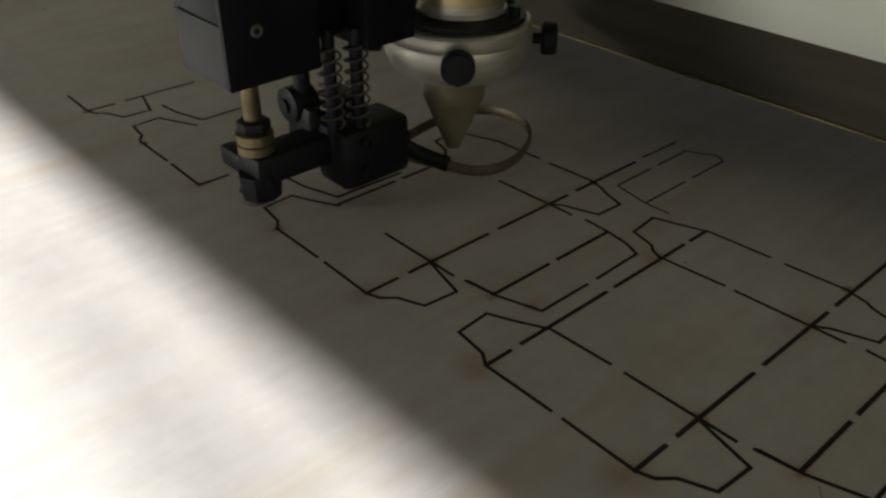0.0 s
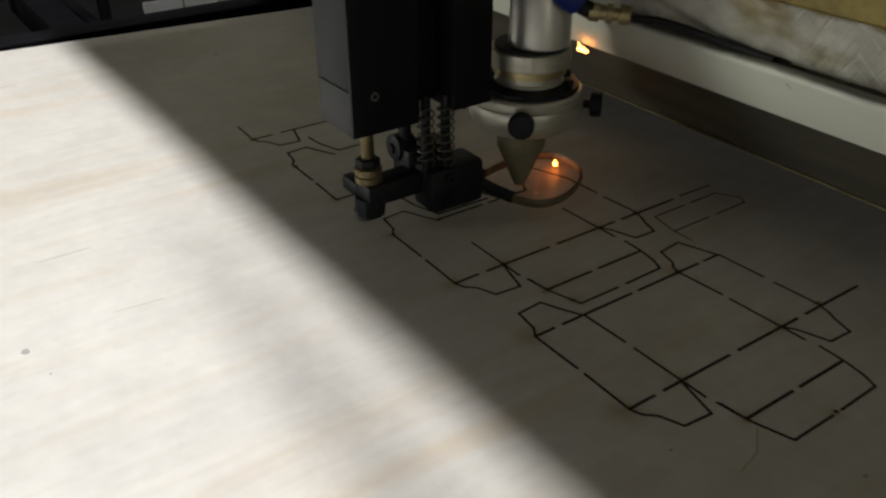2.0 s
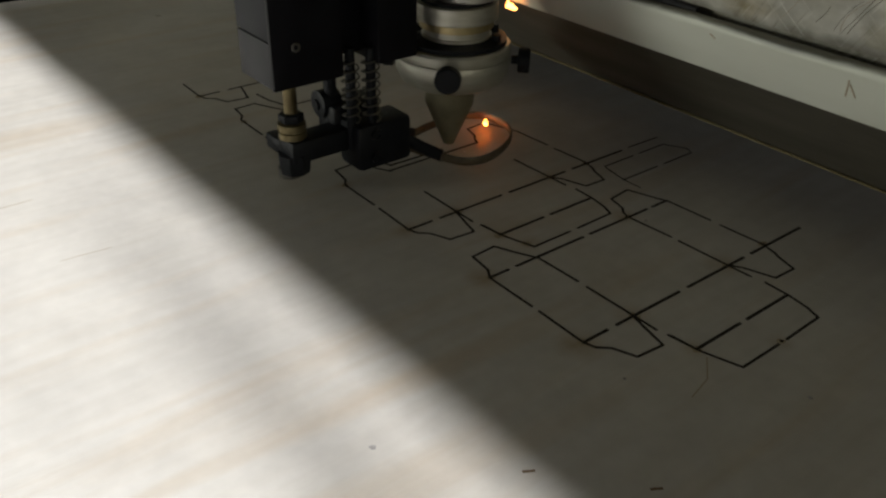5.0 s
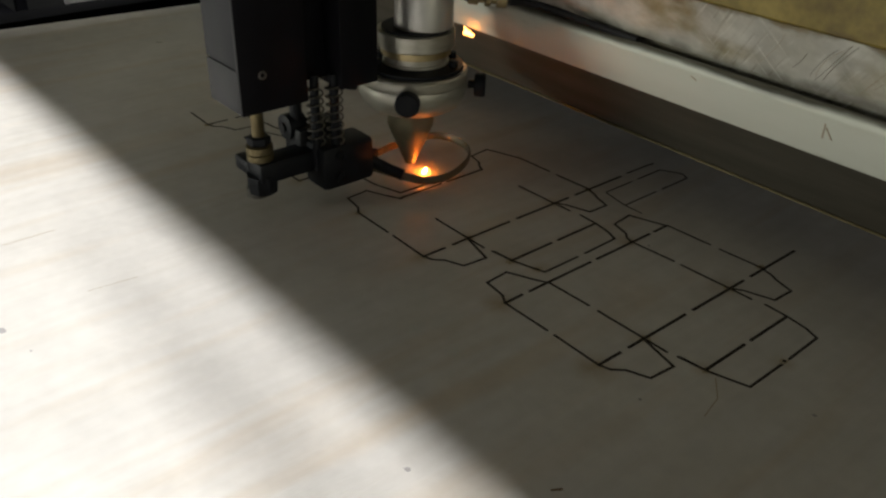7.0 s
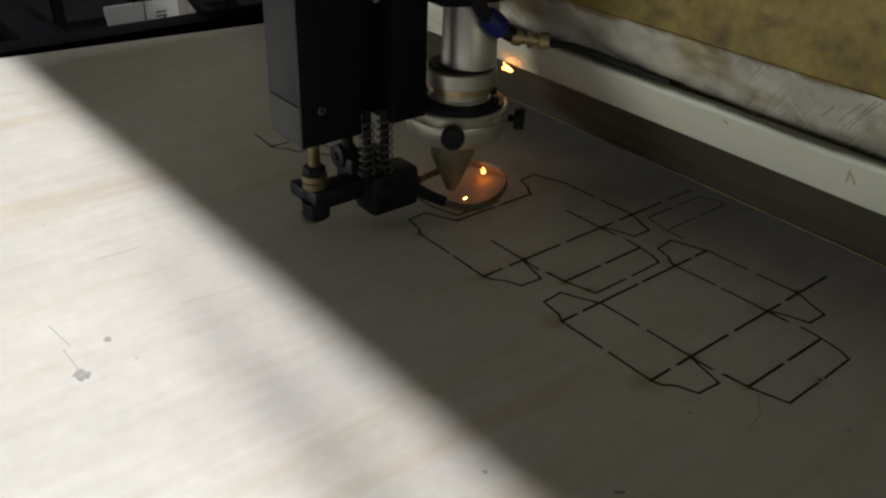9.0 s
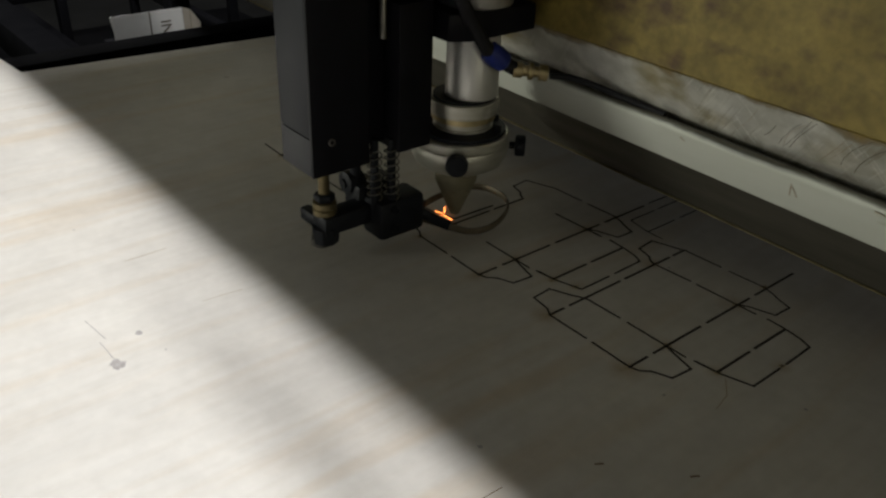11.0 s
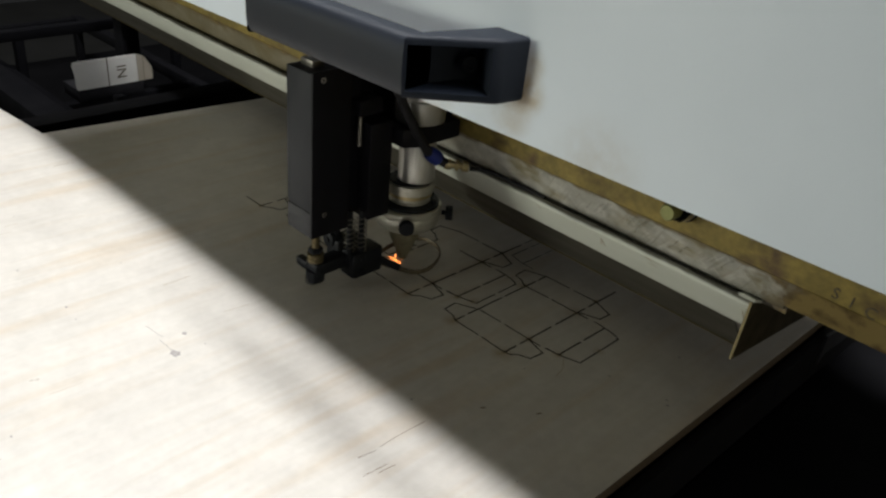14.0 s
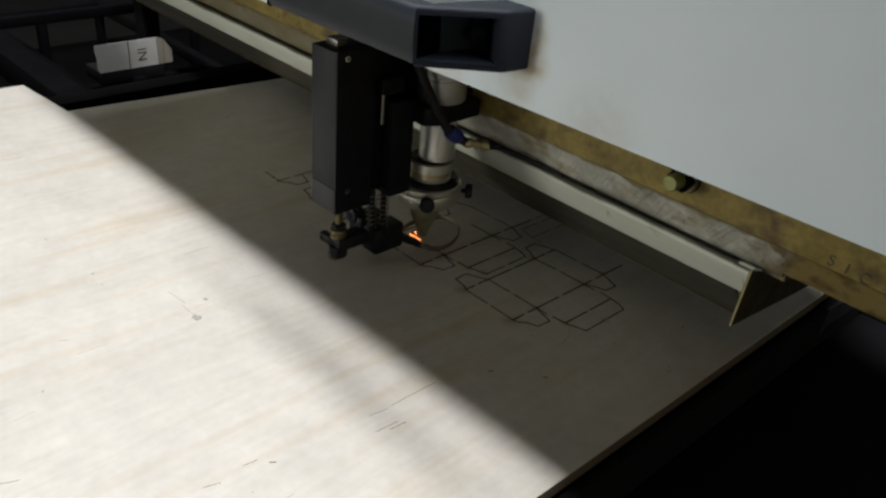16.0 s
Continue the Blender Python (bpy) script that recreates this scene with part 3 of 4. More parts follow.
# Black sheet added so that the space under the bed reads as deep shade.
part("dark_underlay", box((-3.45, -1.0, -0.66), (0.19, 1.35, -0.64), 0.003), SHADE_BLACK, bed, "added black sheet that stands in for the darkness under the bed")
# Black panel and box added where the side of the bed lies in darkness.
part("side_dark_panel", box((0.356, -1.3, -0.75), (0.371, 0.9, -0.0195), 0.002), VOID_BLACK, bed, "added black panel that keeps the space under the sheet dark")
part("side_dark_box", box((0.372, -1.3, -0.75), (2.2, 0.9, -0.09), 0.006), VOID_BLACK, bed, "added black box standing in for the dark void beside the bed")
part("end_bracket", extruded([(0.43, -0.060), (0.452, -0.045), (0.505, -0.050), (0.56, -0.052), (0.53, -0.018), (0.44, -0.010)], 0.3715, 0.377, ALONG_X), SIDE_LOW, bed)

shelf = thing("steel_rack", "low dark steel rack standing beyond the cutter", "rack")
part("bar", box((-3.4, 0.30, -0.474), (-1.6, 0.34, -0.430), 0.003), DARK, shelf)
part("bar", box((-3.4, 0.84, -0.474), (-1.6, 0.88, -0.430), 0.003), DARK, shelf)
part("cross_bar", box((-2.80, -0.30, -0.33), (-2.76, 1.10, -0.29), 0.003), DARK, shelf)
for x in (-3.38, -2.30, -1.64):
    part("cross_bar", box((x, 0.341, -0.470), (x + 0.04, 0.839, -0.431), 0.003), DARK, shelf)
for x, y, z in ((-2.02, 0.40, -0.33), (-3.4, 0.30, -0.474), (-3.4, 0.84, -0.474), (-2.795, 0.36, -0.33), (-2.795, 1.02, -0.33), (-2.795, -0.28, -0.33), (-1.64, 0.30, -0.474), (-1.64, 0.84, -0.474)):
    part("post", box((x, y, -0.75), (x + 0.035, y + 0.035, z), 0.003), DARK, shelf)

carton_box = thing("carton_box", "white cardboard box with dark stripe and open kraft flap", "box")
carton_box.matrix_world = pose(-2.256, 0.49, -0.430, 0, 0, 0)

part("body", extruded([(-0.110, 0.045), (-0.0025, 0.045), (-0.0025, 0.147), (-0.110, 0.094)], -0.055, 0.115, Matrix(((1, 0, 0, 0), (0, 0, 1, 0), (0, 1, 0, 0), (0, 0, 0, 1)))), CARD_SIDE, carton_box)
# The tray is black to paint in the shadow below the face.
part("base", box((-0.135, -0.106, 0.0), (-0.002, 0.140, 0.0445), 0.002), RUBBER, carton_box, "bottom tray with its shade put into a black colour")
# The ragged left outline is shaped to fit the camera's view.
face = part("face", extruded([(-0.108, 0.046), (0.118, 0.0455), (0.116, 0.149), (-0.118, 0.150), (-0.121, 0.135), (-0.115, 0.10), (-0.116, 0.06)], -0.002, 0.0, ALONG_X), CARD, carton_box, "white printed face with a ragged left edge")
part("flap", extruded([(0.1185, 0.0455), (0.176, 0.046), (0.177, 0.092), (0.145, 0.138), (0.1185, 0.149)], -0.002, 0.0, pose(-0.001, 0, 0, 0, 0, 0) @ ALONG_X), CARD_SIDE, carton_box, "open duller kraft flap")
part("crease", extruded([(0.142, 0.047), (0.1435, 0.047), (0.1435, 0.137), (0.142, 0.137)], 0.0, 0.0006, pose(-0.001, 0, 0) @ ALONG_X), MARKER, carton_box)
part("stripe", extruded([(0.004, 0.0465), (0.0085, 0.0465), (0.0075, 0.1485), (0.003, 0.1485)], 0.0, 0.0006, ALONG_X), MARKER, carton_box, "dark stripe down the face")
mark = bpy.data.curves.new("writing", "FONT")
mark.body, mark.size, mark.extrude = "IN", 0.05, 0.0005
writing = new("writing", mark)
writing.parent, writing.matrix_local = carton_box, pose(0.0008, 0.040, 0.118, 0, 0, 0) @ Matrix(((0, 0, 1, 0), (0, 1, 0, 0), (-1, 0, 0, 0), (0, 0, 0, 1)))
mark.materials.append(MARKER)


# ---- the gantry: beam, rail, hood ----
gantry = thing("gantry", "moving gantry with a stained ochre beam, cream rail and white hood", "gantry")
part("beam", extruded([(0.1178, 0.2216), (0.33, 0.2216), (0.33, 0.42), (0.120, 0.42), (0.116, 0.416), (0.116, 0.2235)], -1.9, 0.95, ALONG_X), OCHRE, gantry, "ochre primed beam with rusty stains")
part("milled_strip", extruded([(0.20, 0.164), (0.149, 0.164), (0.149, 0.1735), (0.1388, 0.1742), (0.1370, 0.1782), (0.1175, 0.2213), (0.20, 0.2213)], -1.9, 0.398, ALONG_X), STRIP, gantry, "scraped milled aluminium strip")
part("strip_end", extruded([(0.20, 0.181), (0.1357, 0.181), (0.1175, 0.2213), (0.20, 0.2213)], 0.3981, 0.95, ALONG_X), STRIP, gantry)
part("rail", extruded([(0.1475, 0.1240), (0.1515, 0.1240), (0.135, 0.156), (0.1365, 0.158), (0.1380, 0.166), (0.1362, 0.1695), (0.1332, 0.1708), (0.1300, 0.1702), (0.1279, 0.1683), (0.1268, 0.1655), (0.1268, 0.162)], -1.9, 0.362, ALONG_X), RAIL, gantry, "cream enamelled rail, shade and dirt painted on its upper lip")
part("rail_shelf", extruded([(0.136, 0.155), (0.136, 0.161), (0.31, 0.098), (0.31, 0.092)], -1.9, 0.362, ALONG_X), CREAM, gantry)
part("skirt", extruded([(0.1502, 0.131), (0.1532, 0.131), (0.2120, 0.0530), (0.2090, 0.0530)], -1.9, 0.335, ALONG_X), SKIRT, gantry, "dull bronze-grey skirt under the rail")
part("skirt_edge", extruded([(0.2075, 0.0510), (0.2140, 0.0510), (0.2140, 0.0527), (0.2075, 0.0527)], -1.9, 0.335, ALONG_X), DULL_BRASS, gantry)
# Unseen panel added to block light from behind the beam.
part("rear_light_block", box((-1.9, 0.325, 0.05), (0.325, 0.329, 0.2215), 0), VOID_BLACK, gantry)
part("end_plate", extruded([(0.124, 0.173), (0.110, 0.094), (0.335, 0.074), (0.31, 0.10)], 0.3625, 0.366, ALONG_X), DULL_BRASS, gantry, "tarnished triangular end plate")
for x, z, l, a in ((0.1335, 0.150, 0.017, 102), (0.1375, 0.149, 0.012, 74), (0.215, 0.163, 0.012, 8), (0.354, 0.146, 0.014, 84), (0.02, 0.158, 0.006, 40)):
    part("rail_scuff", box((-l / 2, -0.0003, -0.0005), (l / 2, 0.0002, 0.0005), 0, None, Matrix.Translation((x, 0.1267 + (0.162 - z) * 0.545, z)) @ pose(0, 0, 0, 28.6) @ pose(0, 0, 0, 0, a, 0)), SCRATCH, gantry)
part("plate_rim", extruded([(0.124, 0.1738), (0.30, 0.1042), (0.301, 0.1072), (0.127, 0.1765)], 0.346, 0.3675, ALONG_X), CREAM, gantry)
hood = part("hood", extruded([(-0.210, 0.4095), (-0.207, 0.4095), (-0.1975, 0.80), (-0.2005, 0.80)], -1.2, 0.95, TILT @ ALONG_X), WHITE, gantry, "white powder-coated hood panel")
part("hood_top", box((-1.2, -0.1970, 0.797), (0.95, 0.335, 0.80), 0, None, TILT), WHITE, gantry)
part("hood_back", box((-1.2, 0.336, 0.30), (0.95, 0.339, 0.80), 0, None, TILT), WHITE, gantry)
for x in (-1.203, 0.9505):
    part("hood_side", box((x, -0.20, 0.4095), (x + 0.0025, 0.335, 0.80), 0, None, TILT), WHITE, gantry)
part("hood_lip", box((-1.2, -0.2065, 0.4100), (0.95, -0.19, 0.4120), 0.0005, None, TILT), WHITE, gantry)

marks = random.Random(31)
for k in range(15):
    x0, bow, v0, v1 = marks.uniform(0.08, 0.33), marks.uniform(-0.003, 0.005), marks.uniform(0.02, 0.3), marks.uniform(0.5, 0.95)
    arc = []
    for j in range(9):
        v = v0 + (v1 - v0) * j / 8
        arc.append((x0 + 0.034 * (v - 0.5) - bow * 4 * (v - v0) * (v1 - v) / (v1 - v0) ** 2, 0.1369 - 0.0194 * v, 0.1784 + 0.0430 * v))
    part("tool_mark", swept(arc, 0.0002, 5, False, (marks.uniform(0.0002, 0.00045), 0.0002)), MARKER if k % 3 else SCRATCH, gantry)
bolt = part("bolt", lathe([(0.0102, 0), (0.0105, 0.001), (0.0105, 0.022), (0.0092, 0.024)], (0.2535, 0.100, 0.2605), pose(0, 0, 0, 90, 0, 0), 24), BOLT_GREEN, gantry, "olive zinc-plated bolt end")
part("nut", lathe([(0.0165, 0), (0.0175, 0.001), (0.0175, 0.011), (0.0165, 0.012)], (0.2535, 0.107, 0.2605), pose(0, 0, 0, 90, 0, 0), 6), DARK, bolt)
part("washer", lathe([(0.0205, 0), (0.0215, 0.001), (0.0215, 0.003), (0.0205, 0.004)], (0.2535, 0.1155, 0.2605), pose(0, 0, 0, 90, 0, 0), 28), BLOCK, bolt)
part("spring_washer", lathe([(0.0195, 0), (0.0200, 0.001), (0.0195, 0.0035)], (0.2535, 0.1112, 0.2605), pose(0, 0, 0, 90, 0, 0), 28), DULL_BRASS, bolt)
note = bpy.data.curves.new("marker_note", "FONT")
note.body, note.size, note.extrude = "S I C", 0.0195, 0.0003
note.space_character = 1.35
note_ob = new("marker_note", note)
note_ob.parent, note_ob.matrix_local = gantry, pose(0.450, 0.1153, 0.2285, 90, 6, 0)
note.materials.append(MARKER)


def pull_handle():
    """A bridge handle: a deep grip bar with two splayed hollow ends."""
    section = []
    for k in range(36):
        c, d = math.cos(k * math.pi / 18), math.sin(k * math.pi / 18)
        section.append((-0.2795 + 0.0175 * math.copysign(abs(c) ** 0.62, c), 0.4700 + 0.0288 * math.copysign(abs(d) ** 0.62, d)))
    grip = part("handle", extruded(section, -0.075, 0.168, ALONG_X), GRIP, gantry, "dark plastic bridge handle")
    grip.matrix_local = pose(0, 0, 0.003, 0, 0, 1.3)
    for s, x in ((1, 0.168), (-1, -0.075)):
        bm = bmesh.new()
        a = [(x, -0.296, 0.442), (x, -0.296, 0.499), (x, -0.262, 0.499), (x, -0.262, 0.442)]
        b = [(x + s * 0.060, -0.236, 0.443), (x + s * 0.060, -0.236, 0.502), (x + s * 0.020, -0.224, 0.502), (x + s * 0.010, -0.224, 0.442)]
        c = [(x + s * 0.067, -0.2070, 0.444), (x + s * 0.067, -0.2070, 0.502), (x + s * 0.024, -0.2070, 0.502), (x + s * 0.012, -0.2070, 0.442)]
        ra, rb, rc = [[bm.verts.new(p) for p in q] for q in (a, b, c)]
        for p, q in ((ra, rb), (rb, rc)):
            for k in range(4):
                bm.faces.new((p[k], p[(k + 1) % 4], q[(k + 1) % 4], q[k]))
        bm.faces.new(ra)
        bm.faces.new(rc)
        bmesh.ops.recalc_face_normals(bm, faces=bm.faces)
        long_edges = [bm.edges.get((p[k], q[k])) for p, q in ((ra, rb), (rb, rc)) for k in range(4)]
        bend = [bm.edges.get((rb[k], rb[(k + 1) % 4])) for k in (0, 1)]
        bmesh.ops.bevel(bm, geom=long_edges + bend, offset=0.0045, segments=4, affect="EDGES", profile=0.5)
        aim = Vector((s * 0.707, -0.707, 0))
        outer = [max(bm.faces, key=lambda f: f.calc_area() * max(0, f.normal.dot(aim)) ** 4)]
        bmesh.ops.inset_region(bm, faces=outer, thickness=0.0045, depth=0.0)
        bmesh.ops.inset_region(bm, faces=outer, thickness=0.003, depth=-0.004)
        bmesh.ops.translate(bm, verts=list({v for f in outer for v in f.verts}), vec=(-s * 0.028, 0.018, 0))
        foot = part("foot", bm, GRIP, grip, "splayed end with a deep screw recess")
        part("screw", lathe([(0.0075, -0.004), (0.0080, 0.003), (0.0070, 0.004), (0.0045, 0.004), (0.0042, 0.001)], (x + s * 0.023, -0.2345, 0.471), pose(0, 0, 0, 90, 0, s * 40), 18), BLOCK, foot)


pull_handle()


# ---- the laser head ----
head = thing("laser_head", "black and silver laser cutting head with a brass nozzle", "laser head")
AX, AY = -0.175, 0.053
part("nozzle", lathe([(0.0025, 0.008), (0.0055, 0.009), (0.0070, 0.013), (0.0225, 0.050), (0.0235, 0.053), (0.0235, 0.08)], (AX - 0.0035, AY - 0.0035, -0.001)), NOZZLE, head, "smoke-stained brass nozzle cone")
adjuster = part("adjuster_ring", lathe([(0.030, 0.074), (0.044, 0.0745), (0.049, 0.078), (0.0535, 0.088), (0.054, 0.099), (0.0535, 0.1005), (0.052, 0.101), (0.0535, 0.1015), (0.054, 0.103), (0.054, 0.110), (0.0525, 0.112), (0.03, 0.112)], (AX - 0.002, AY - 0.002, 0), None, 56), NICKEL, head, "turned silver adjuster ring")
part("dark_plate", lathe([(0.03, 0.1122), (0.047, 0.1122), (0.047, 0.116), (0.03, 0.117)], (AX, AY, 0)), BLOCK, head)
part("neck", lathe([(0.031, 0.1262), (0.0340, 0.1265), (0.0345, 0.127), (0.0345, 0.1338), (0.030, 0.134)], (AX, AY, 0)), BRASS, head, "brass threaded neck")
part("neck_collar", lathe([(0.028, 0.117), (0.0325, 0.1175), (0.0325, 0.120), (0.0312, 0.1205), (0.0312, 0.126)], (AX, AY, 0)), NICKEL, head, "pale turned collar")
part("lock_ring", lathe([(0.03, 0.134), (0.037, 0.1342), (0.0378, 0.135), (0.0378, 0.149), (0.037, 0.150), (0.03, 0.150)], (AX, AY, 0)), NICKEL, head, "champagne lock ring")
part("tube_gasket", lathe([(0.0335, 0.1502), (0.0335, 0.1525)], (AX, AY, 0)), RUBBER, head)
part("lens_tube", lathe([(0.0285, 0.1526), (0.0280, 0.221), (0.0278, 0.2215)], (AX + 0.005, AY + 0.006, 0)), STEEL, head, "brushed steel lens tube")
part("upper_tube", lathe([(0.0375, 0.250), (0.038, 0.251), (0.038, 0.284), (0.036, 0.286), (0.036, 0.289), (0.038, 0.291), (0.038, 0.40)], (AX + 0.005, AY + 0.006, 0)), STEEL, head, "brushed steel upper tube")
for a in (-45, 45, 135, 225):
    m = pose(0, 0, 0, 0, 0, a) @ pose(0.052, 0, 0.096, 0, 90, 0)
    knob = part("thumb_screw", lathe([(0.004, 0), (0.004, 0.006), (0.0105, 0.0065), (0.0118, 0.008), (0.0118, 0.016), (0.0105, 0.0175)], (AX, AY, 0), m, 22), BLOCK, head, "black knurled thumb screw")
for a in (30, 75, 120, 165, 210, 250):
    part("screw", lathe([(0.0045, 0), (0.0045, 0.006), (0.003, 0.0065)], (AX + 0.039 * math.cos(radians(a)), AY + 0.039 * math.sin(radians(a)), 0.116), None, 12), BLOCK, head)
# clamp and bracket that carry the tube
part("clamp", extruded([(AX - 0.045, AY - 0.05), (AX + 0.03, AY - 0.05), (AX + 0.042, AY - 0.03), (AX + 0.042, AY + 0.055), (AX - 0.045, AY + 0.055)], 0.2220, 0.2495, None, 0.002), BLACK, head, "black tube clamp")
part("bracket", box((AX - 0.10, -0.06, 0.21), (AX - 0.05, 0.125, 0.40), 0.002), BLACK, head)
part("carriage", box((AX - 0.13, 0.105, 0.232), (AX + 0.01, 0.1335, 0.395), 0.002), BLACK, head)

# height follower box
cover = part("follower_box", box((-0.228, -0.138, 0.146), (-0.1705, -0.076, 0.348), 0.0015), BLACK, head, "tall black follower box")
part("side_sheet", box((-0.2275, -0.1395, 0.146), (-0.1735, -0.1382, 0.3475), 0.0004), SIDE, cover, "grey outer sheet")
part("lower_sheet", box((-0.2275, -0.1395, 0.106), (-0.1735, -0.1382, 0.1445), 0.0004), SIDE_LOW, cover, "paler grey lower sheet")
part("front_plate", box((-0.1735, -0.1397, 0.1055), (-0.169, -0.074, 0.350), 0.0006), BLACK, cover, "black front plate")
part("skirt", box((-0.226, -0.1378, 0.107), (-0.1738, -0.078, 0.1455), 0.0005), BLACK, cover)
for y, z in ((-0.122, 0.338), (-0.118, 0.139)):
    screw = part("screw", lathe([(0.0040, 0), (0.0040, 0.001), (0.0034, 0.0014), (0.0022, 0.0013), (0.0021, 0.0004)], (-0.1692, y, z), pose(0, 0, 0, 0, 90, 0), 16), SPRING if z < 0.2 else STEEL, cover)
    part("socket", lathe([(0.0020, 0.0005), (0.0020, 0.0011)], (-0.1692, y, z), pose(0, 0, 0, 0, 90, 0), 6), HOLLOW, screw)
part("connector", box((-0.216, -0.125, 0.3485), (-0.190, -0.105, 0.358), 0.001), SPRING, cover)
slide = part("slide_block", box((-0.205, -0.044, 0.112), (-0.160, -0.003, 0.262), 0.0015), BLACK, head, "black slide block")
part("slide_back", box((-0.222, -0.0755, 0.118), (-0.186, -0.0445, 0.34), 0.001), BLACK, head)
part("guide_pin", lathe([(0.004, 0.228), (0.004, 0.275), (0.003, 0.277)], (-0.176, -0.052, 0), None, 14), SPRING, head, "dull steel guide pin")
part("cable_guide", box((-0.20, -0.060, 0.275), (-0.165, -0.02, 0.298), 0.002), BLACK, head)

# springs, rods and foot
for y, x in ((-0.061, -0.180), (-0.045, -0.172)):
    coil = [(x + 0.0078 * math.cos(k * 0.524), y + 0.0078 * math.sin(k * 0.524), 0.058 + 0.056 * k / 84) for k in range(85)]
    part("spring", swept(coil, 0.0009, 6), SPRING, head, "open steel coil spring")
    part("rod", lathe([(0.0045, 0.03), (0.0045, 0.125)], (x, y, 0), None, 16), BLOCK, head)
part("rear_rod", lathe([(0.006, 0.05), (0.006, 0.11)], (-0.214, -0.062, 0), None, 16), BLOCK, head)
foot_block = part("foot_block", box((-0.200, -0.064, 0.012), (-0.164, -0.006, 0.056), 0.005), BLOCK, head, "black steel foot block")
part("boss", lathe([(0.010, 0), (0.0125, 0.001), (0.0125, 0.020), (0.010, 0.021)], (-0.218, -0.074, 0.064), pose(0, 0, 0, -90, 0, 0), 22), BLOCK, foot_block)
part("boss_pin", lathe([(0.005, 0), (0.005, 0.002)], (-0.218, -0.0745, 0.064), pose(0, 0, 0, 90, 0, 0), 16), HOLLOW, foot_block)
part("web", box((-0.226, -0.070, 0.028), (-0.196, -0.02, 0.066), 0.004), BLOCK, foot_block)
for z in (0.024, 0.046):
    part("cap_screw", lathe([(0.0055, 0), (0.0055, 0.0025), (0.0032, 0.0027), (0.003, 0.001)], (-0.1642, -0.046, z), pose(0, 0, 0, 0, 90, 0), 16), BLOCK, foot_block)
arm = part("arm", box((-0.208, -0.122, 0.029), (-0.181, -0.058, 0.050), 0.003), BLOCK, head, "black steel arm")
part("arm_tip", box((-0.236, -0.120, 0.028), (-0.206, -0.107, 0.043), 0.003), BLOCK, arm)
part("clamp_foot", lathe([(0.009, 0.016), (0.0135, 0.018), (0.0145, 0.026), (0.0145, 0.036)], (-0.194, -0.114, 0), None, 8), BLOCK, arm)
part("bright_pad", lathe([(0.008, 0.0125), (0.0105, 0.0135), (0.0105, 0.022)], (-0.198, -0.117, 0), None, 16), SPRING, arm, "worn bright pad")
part("brass_nut", lathe([(0.011, 0.0505), (0.0125, 0.0515), (0.0125, 0.057), (0.0115, 0.058), (0.0125, 0.059), (0.0125, 0.065), (0.011, 0.066)], (-0.194, -0.114, 0), None, 20), DULL_BRASS, arm, "brass lock nut")
part("lock_nut", lathe([(0.0105, 0.0662), (0.011, 0.067), (0.011, 0.073), (0.0095, 0.074)], (-0.194, -0.114, 0), None, 6), BLOCK, arm)
part("rod", lathe([(0.006, 0.074), (0.006, 0.11)], (-0.194, -0.114, 0), None, 18), DULL_BRASS, head, "brass follower rod")
loop_pts = smooth_path([(-0.186, -0.006, 0.018), (-0.160, 0.012, 0.013), (-0.130, 0.030, 0.011), (-0.124, 0.058, 0.011), (-0.138, 0.092, 0.011), (-0.158, 0.113, 0.011),
                        (-0.182, 0.120, 0.011), (-0.206, 0.114, 0.011), (-0.218, 0.092, 0.011), (-0.216, 0.055, 0.011), (-0.206, 0.022, 0.013), (-0.196, -0.004, 0.018)], 7)
part("foot_loop", swept(loop_pts, 0.003, 10, False, (0.0015, 0.0044)), LOOP, head, "smoked brass loop round the nozzle")
part("loop_arm", swept(smooth_path([(-0.182, -0.008, 0.030), (-0.168, 0.006, 0.019), (-0.150, 0.0185, 0.0125)], 5), 0.005, 10, False, (0.0042, 0.0062)), BLOCK, head, "black arm that holds the loop")
part("loop_arm", swept(smooth_path([(-0.196, -0.006, 0.030), (-0.202, 0.010, 0.020), (-0.2075, 0.026, 0.0132)], 5), 0.005, 10, False, (0.0036, 0.0058)), BLOCK, head)

# air hose with its blue collar and brass fitting
part("hose", swept(smooth_path([(-0.146, -0.03, 0.36), (-0.142, -0.012, 0.31), (-0.136, 0.014, 0.258), (-0.132, 0.044, 0.212), (-0.128, 0.064, 0.196), (-0.1205, 0.0745, 0.1892)], 8), 0.0072, 14), RUBBER, head, "black air hose")
AIM = pose(0, 0, 0, 0, 95, 50)
part("collar", lathe([(0.008, -0.014), (0.0105, -0.012), (0.0118, 0.0), (0.0105, 0.010), (0.008, 0.012)], (-0.131, 0.056, 0.2025), pose(0, 0, 0, 0, 130, 65), 20), BLUE, head, "blue hose collar")
fitting = part("fitting", lathe([(0.008, 0.011), (0.008, 0.02), (0.0058, 0.021), (0.0058, 0.026), (0.0085, 0.0265), (0.0085, 0.031), (0.0055, 0.032), (0.0055, 0.037), (0.0085, 0.0375), (0.0085, 0.046), (0.006, 0.047)], (-0.130, 0.064, 0.190), AIM, 18), BRASS, head, "brass air fitting")


part("cable", swept(smooth_path([(-0.160, -0.022, 0.36), (-0.154, -0.002, 0.312), (-0.148, 0.020, 0.262), (-0.142, 0.042, 0.222), (-0.136, 0.056, 0.204)], 8), 0.0035, 10), RUBBER, head, "thin black cable beside the hose")
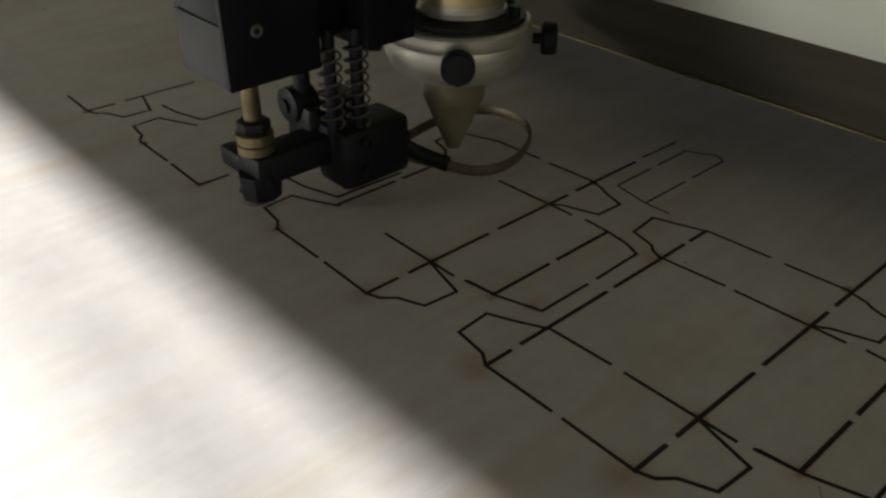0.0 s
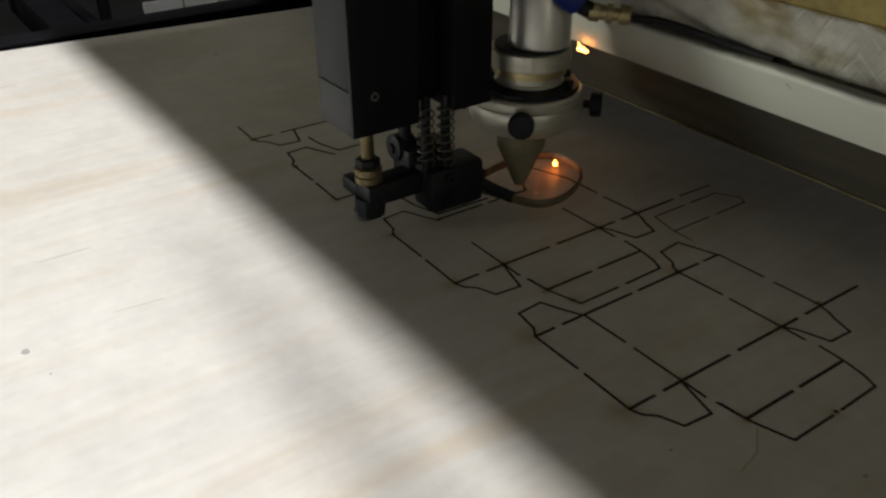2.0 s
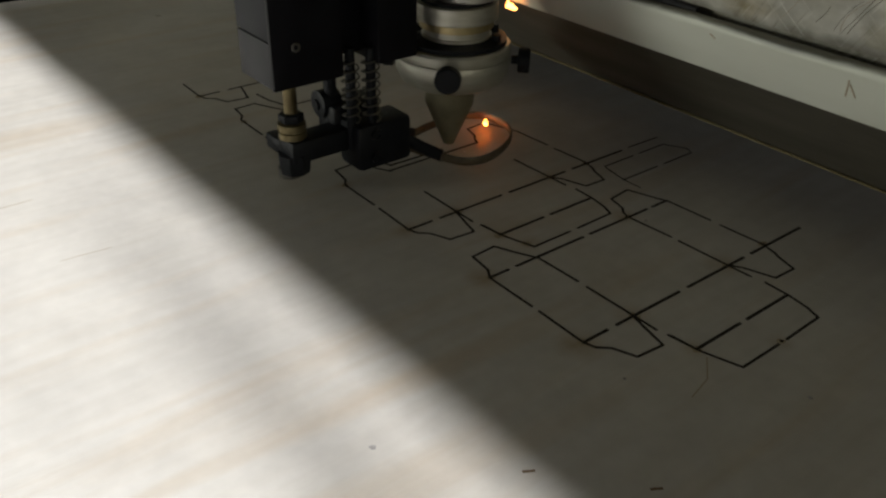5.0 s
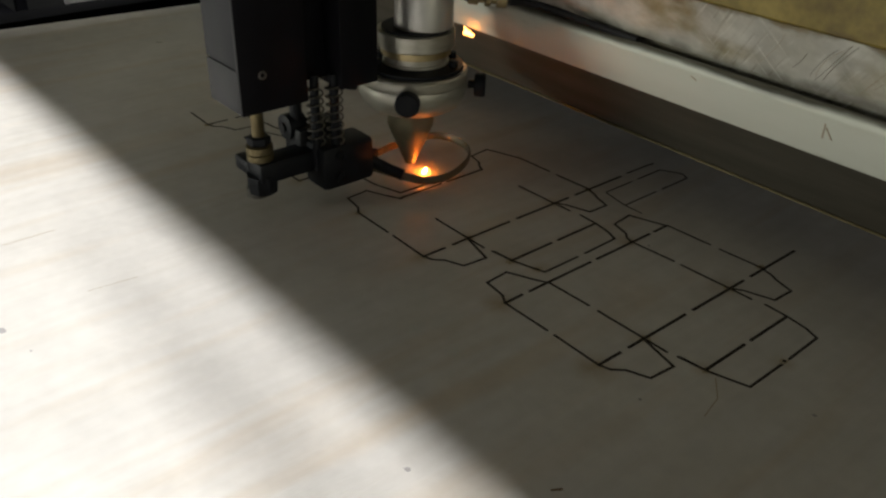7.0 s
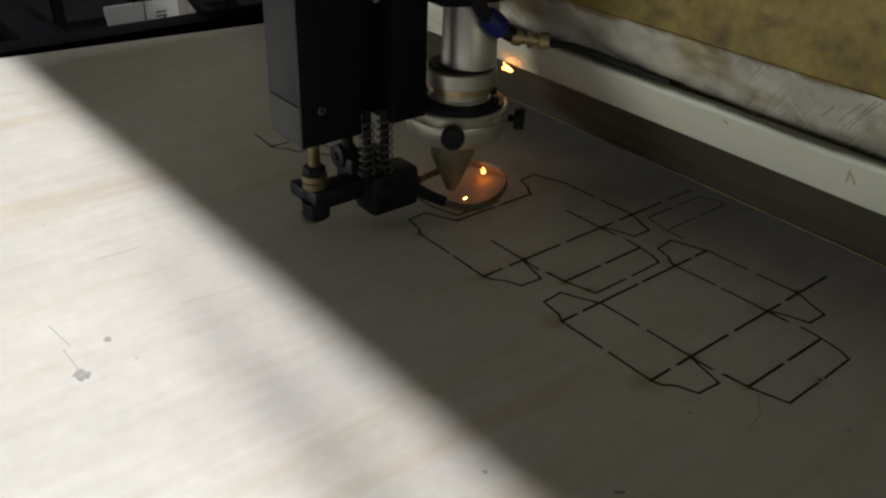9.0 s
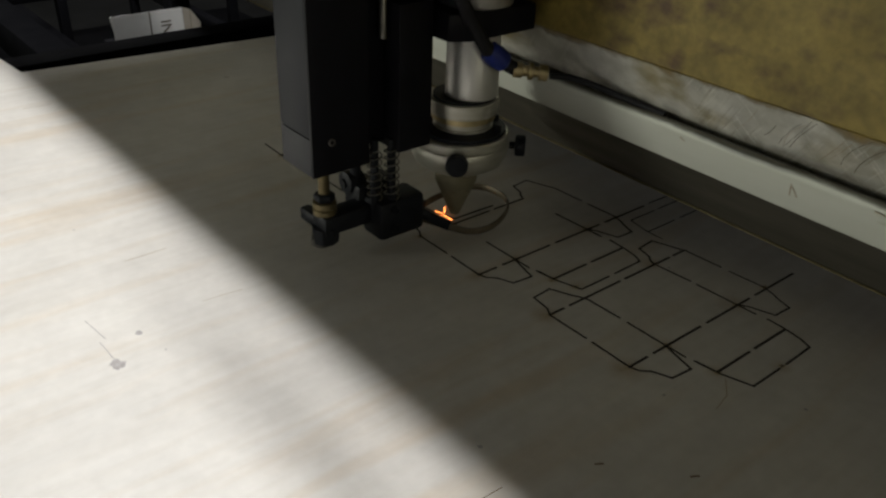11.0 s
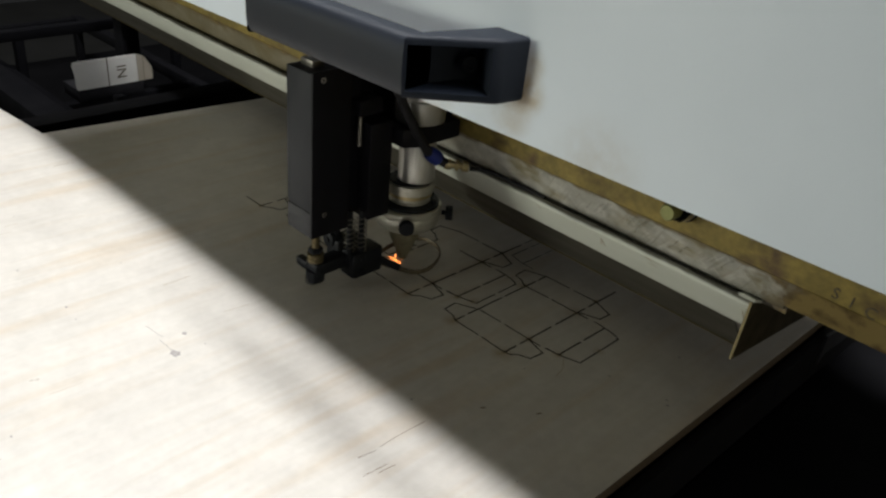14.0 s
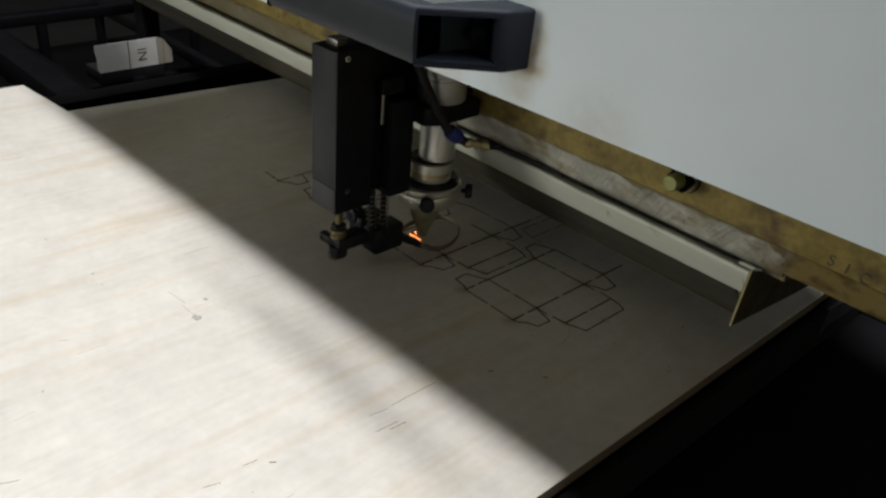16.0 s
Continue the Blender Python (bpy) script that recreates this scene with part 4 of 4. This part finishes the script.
part("air_line", swept(smooth_path([(-0.0955, 0.0985, 0.1845), (-0.082, 0.114, 0.1835), (-0.060, 0.1275, 0.1790), (-0.025, 0.1345, 0.1745), (0.02, 0.1405, 0.1705)], 8), 0.0032, 10), RUBBER, head, "thin black air line along the rail")


# ---- fire at the cut ----
def flame_mesh(seed, r, h, at):
    g = random.Random(seed)
    bm = bmesh.new()
    for k in range(5):
        x, y = at[0] + g.uniform(-r, r), at[1] + g.uniform(-r, r)
        s = g.uniform(0.5, 1)
        lathe([(0.0002, 0), (r * 0.5 * s, h * 0.15 * s), (r * 0.42 * s, h * 0.4 * s), (0.0003, h * s)], (x, y, at[2]), pose(0, 0, 0, g.uniform(-25, 25), g.uniform(-25, 25), 0), 8, bm)
    return bm


sparks = thing("sparks", "small orange sparks in the fresh cut under the nozzle", "sparks")
bm = swept(smooth_path([(-0.203, 0.041, 0.0012), (-0.197, 0.043, 0.0014), (-0.188, 0.0425, 0.002), (-0.176, 0.0435, 0.001)], 4), 0.0003, 6)
swept(smooth_path([(-0.1925, 0.0455, 0.003), (-0.1915, 0.0462, 0.0055), (-0.1935, 0.0465, 0.0075), (-0.1925, 0.0470, 0.0095)], 4), 0.00035, 6, False, None, bm)
part("spark_streak", bm, EMBER, sparks)
flame = thing("flame", "bright orange flame in the cut in front of the nozzle tip", "flame")
core = flame_mesh(5, 0.0026, 0.009, (-0.1655, 0.0585, -0.0066))
part("flame_core", core, BLAZE, flame)
back_flame = thing("flame", "small bright flame burning behind the nozzle", "flame")
part("flame_core", flame_mesh(9, 0.0020, 0.010, (-0.190, 0.108, 0.006)), FLAME, back_flame)
# Glowing piece added for the flame's light reflected on the rail.
rail_glint = thing("rail_glint", "glowing stand-in for flame light reflected on the cream rail", "flame")
tongues = bmesh.new()
for x, h, lean in ((-0.2085, 0.0035, 15), (-0.2045, 0.0095, -10), (-0.2005, 0.0065, 12), (-0.197, 0.0028, -15)):
    lathe([(0.0002, -0.002), (0.0022, -0.001), (0.0019, h * 0.4), (0.0002, h)], (x, 0.1462, 0.1205), pose(0, 0, 0, 24, lean, 0), 10, tongues)
part("glint_tongue", tongues, RAIL_GLOW, rail_glint)


# ---- what moves ----
def motions():
    """The head crosses on the gantry while the gantry travels; the fire follows the nozzle."""
    track = [(0, -0.0215, 0.1095), (0.5, -0.0215, 0.1068), (1, -0.0215, 0.1043), (1.5, -0.0215, 0.1005), (2, -0.0214, 0.0957), (2.5, -0.0212, 0.0908),
             (3, -0.0211, 0.0852), (3.5, -0.0211, 0.0803), (4, -0.0211, 0.0752), (4.5, -0.0214, 0.0714), (5, -0.0222, 0.0682), (5.4, -0.026, 0.0645),
             (7.1, -0.066, 0.0415), (7.5, -0.0678, 0.0381), (8, -0.0678, 0.0338), (8.5, -0.0677, 0.0297), (9, -0.0674, 0.0250), (9.4, -0.065, 0.021),
             (11.1, -0.026, 0.0005), (11.5, -0.0209, -0.0008), (12, -0.016, -0.0004), (12.5, -0.0103, -0.0003), (13, -0.005, -0.0003), (13.5, 0, 0),
             (14, 0.0038, 0.0003), (14.5, 0.0085, 0.0003), (15, 0.0133, 0.0004), (15.5, 0.0182, 0.0002), (16, 0.0223, 0.0004)]
    walk(gantry, [(t, pose(0, dy + 0.003, 0, 0, 0, -0.9)) for t, dx, dy in track])
    walk(head, [(t, pose(dx, dy, 0)) for t, dx, dy in track])
    walk(sparks, [(t, pose(dx, dy, 0 if t > 9.3 else -0.018)) for t, dx, dy in track])
    # the flame flares up once and draws back into the kerf when it dies down
    rise = {0: -0.0013, 0.5: -0.0011, 1: -0.0012, 1.5: -0.0010, 7.1: 0.0034, 7.5: 0.0036, 8: 0.0018, 8.5: 0.0004, 9: -0.0004, 9.4: -0.001, 11.1: -0.0018, 11.5: -0.0014}
    walk(flame, [(t, pose(dx, dy, rise.get(t, -0.0010 if t < 11.6 else -0.03))) for t, dx, dy in track])
    back = {0: -0.03, 0.5: -0.03, 1: -0.03, 1.5: -0.02, 7.1: -0.03, 7.5: -0.03, 11.1: -0.03}
    walk(back_flame, [(t, pose(dx, dy, back.get(t, 0 if t < 11.6 else -0.03))) for t, dx, dy in track])
    # the piece on the rail sits inside the beam while no reflection shows
    walk(rail_glint, [(t, pose(dx, dy, 0) if 1.2 < t < 9.3 else pose(dx, dy + 0.08, 0.17)) for t, dx, dy in track])


motions()
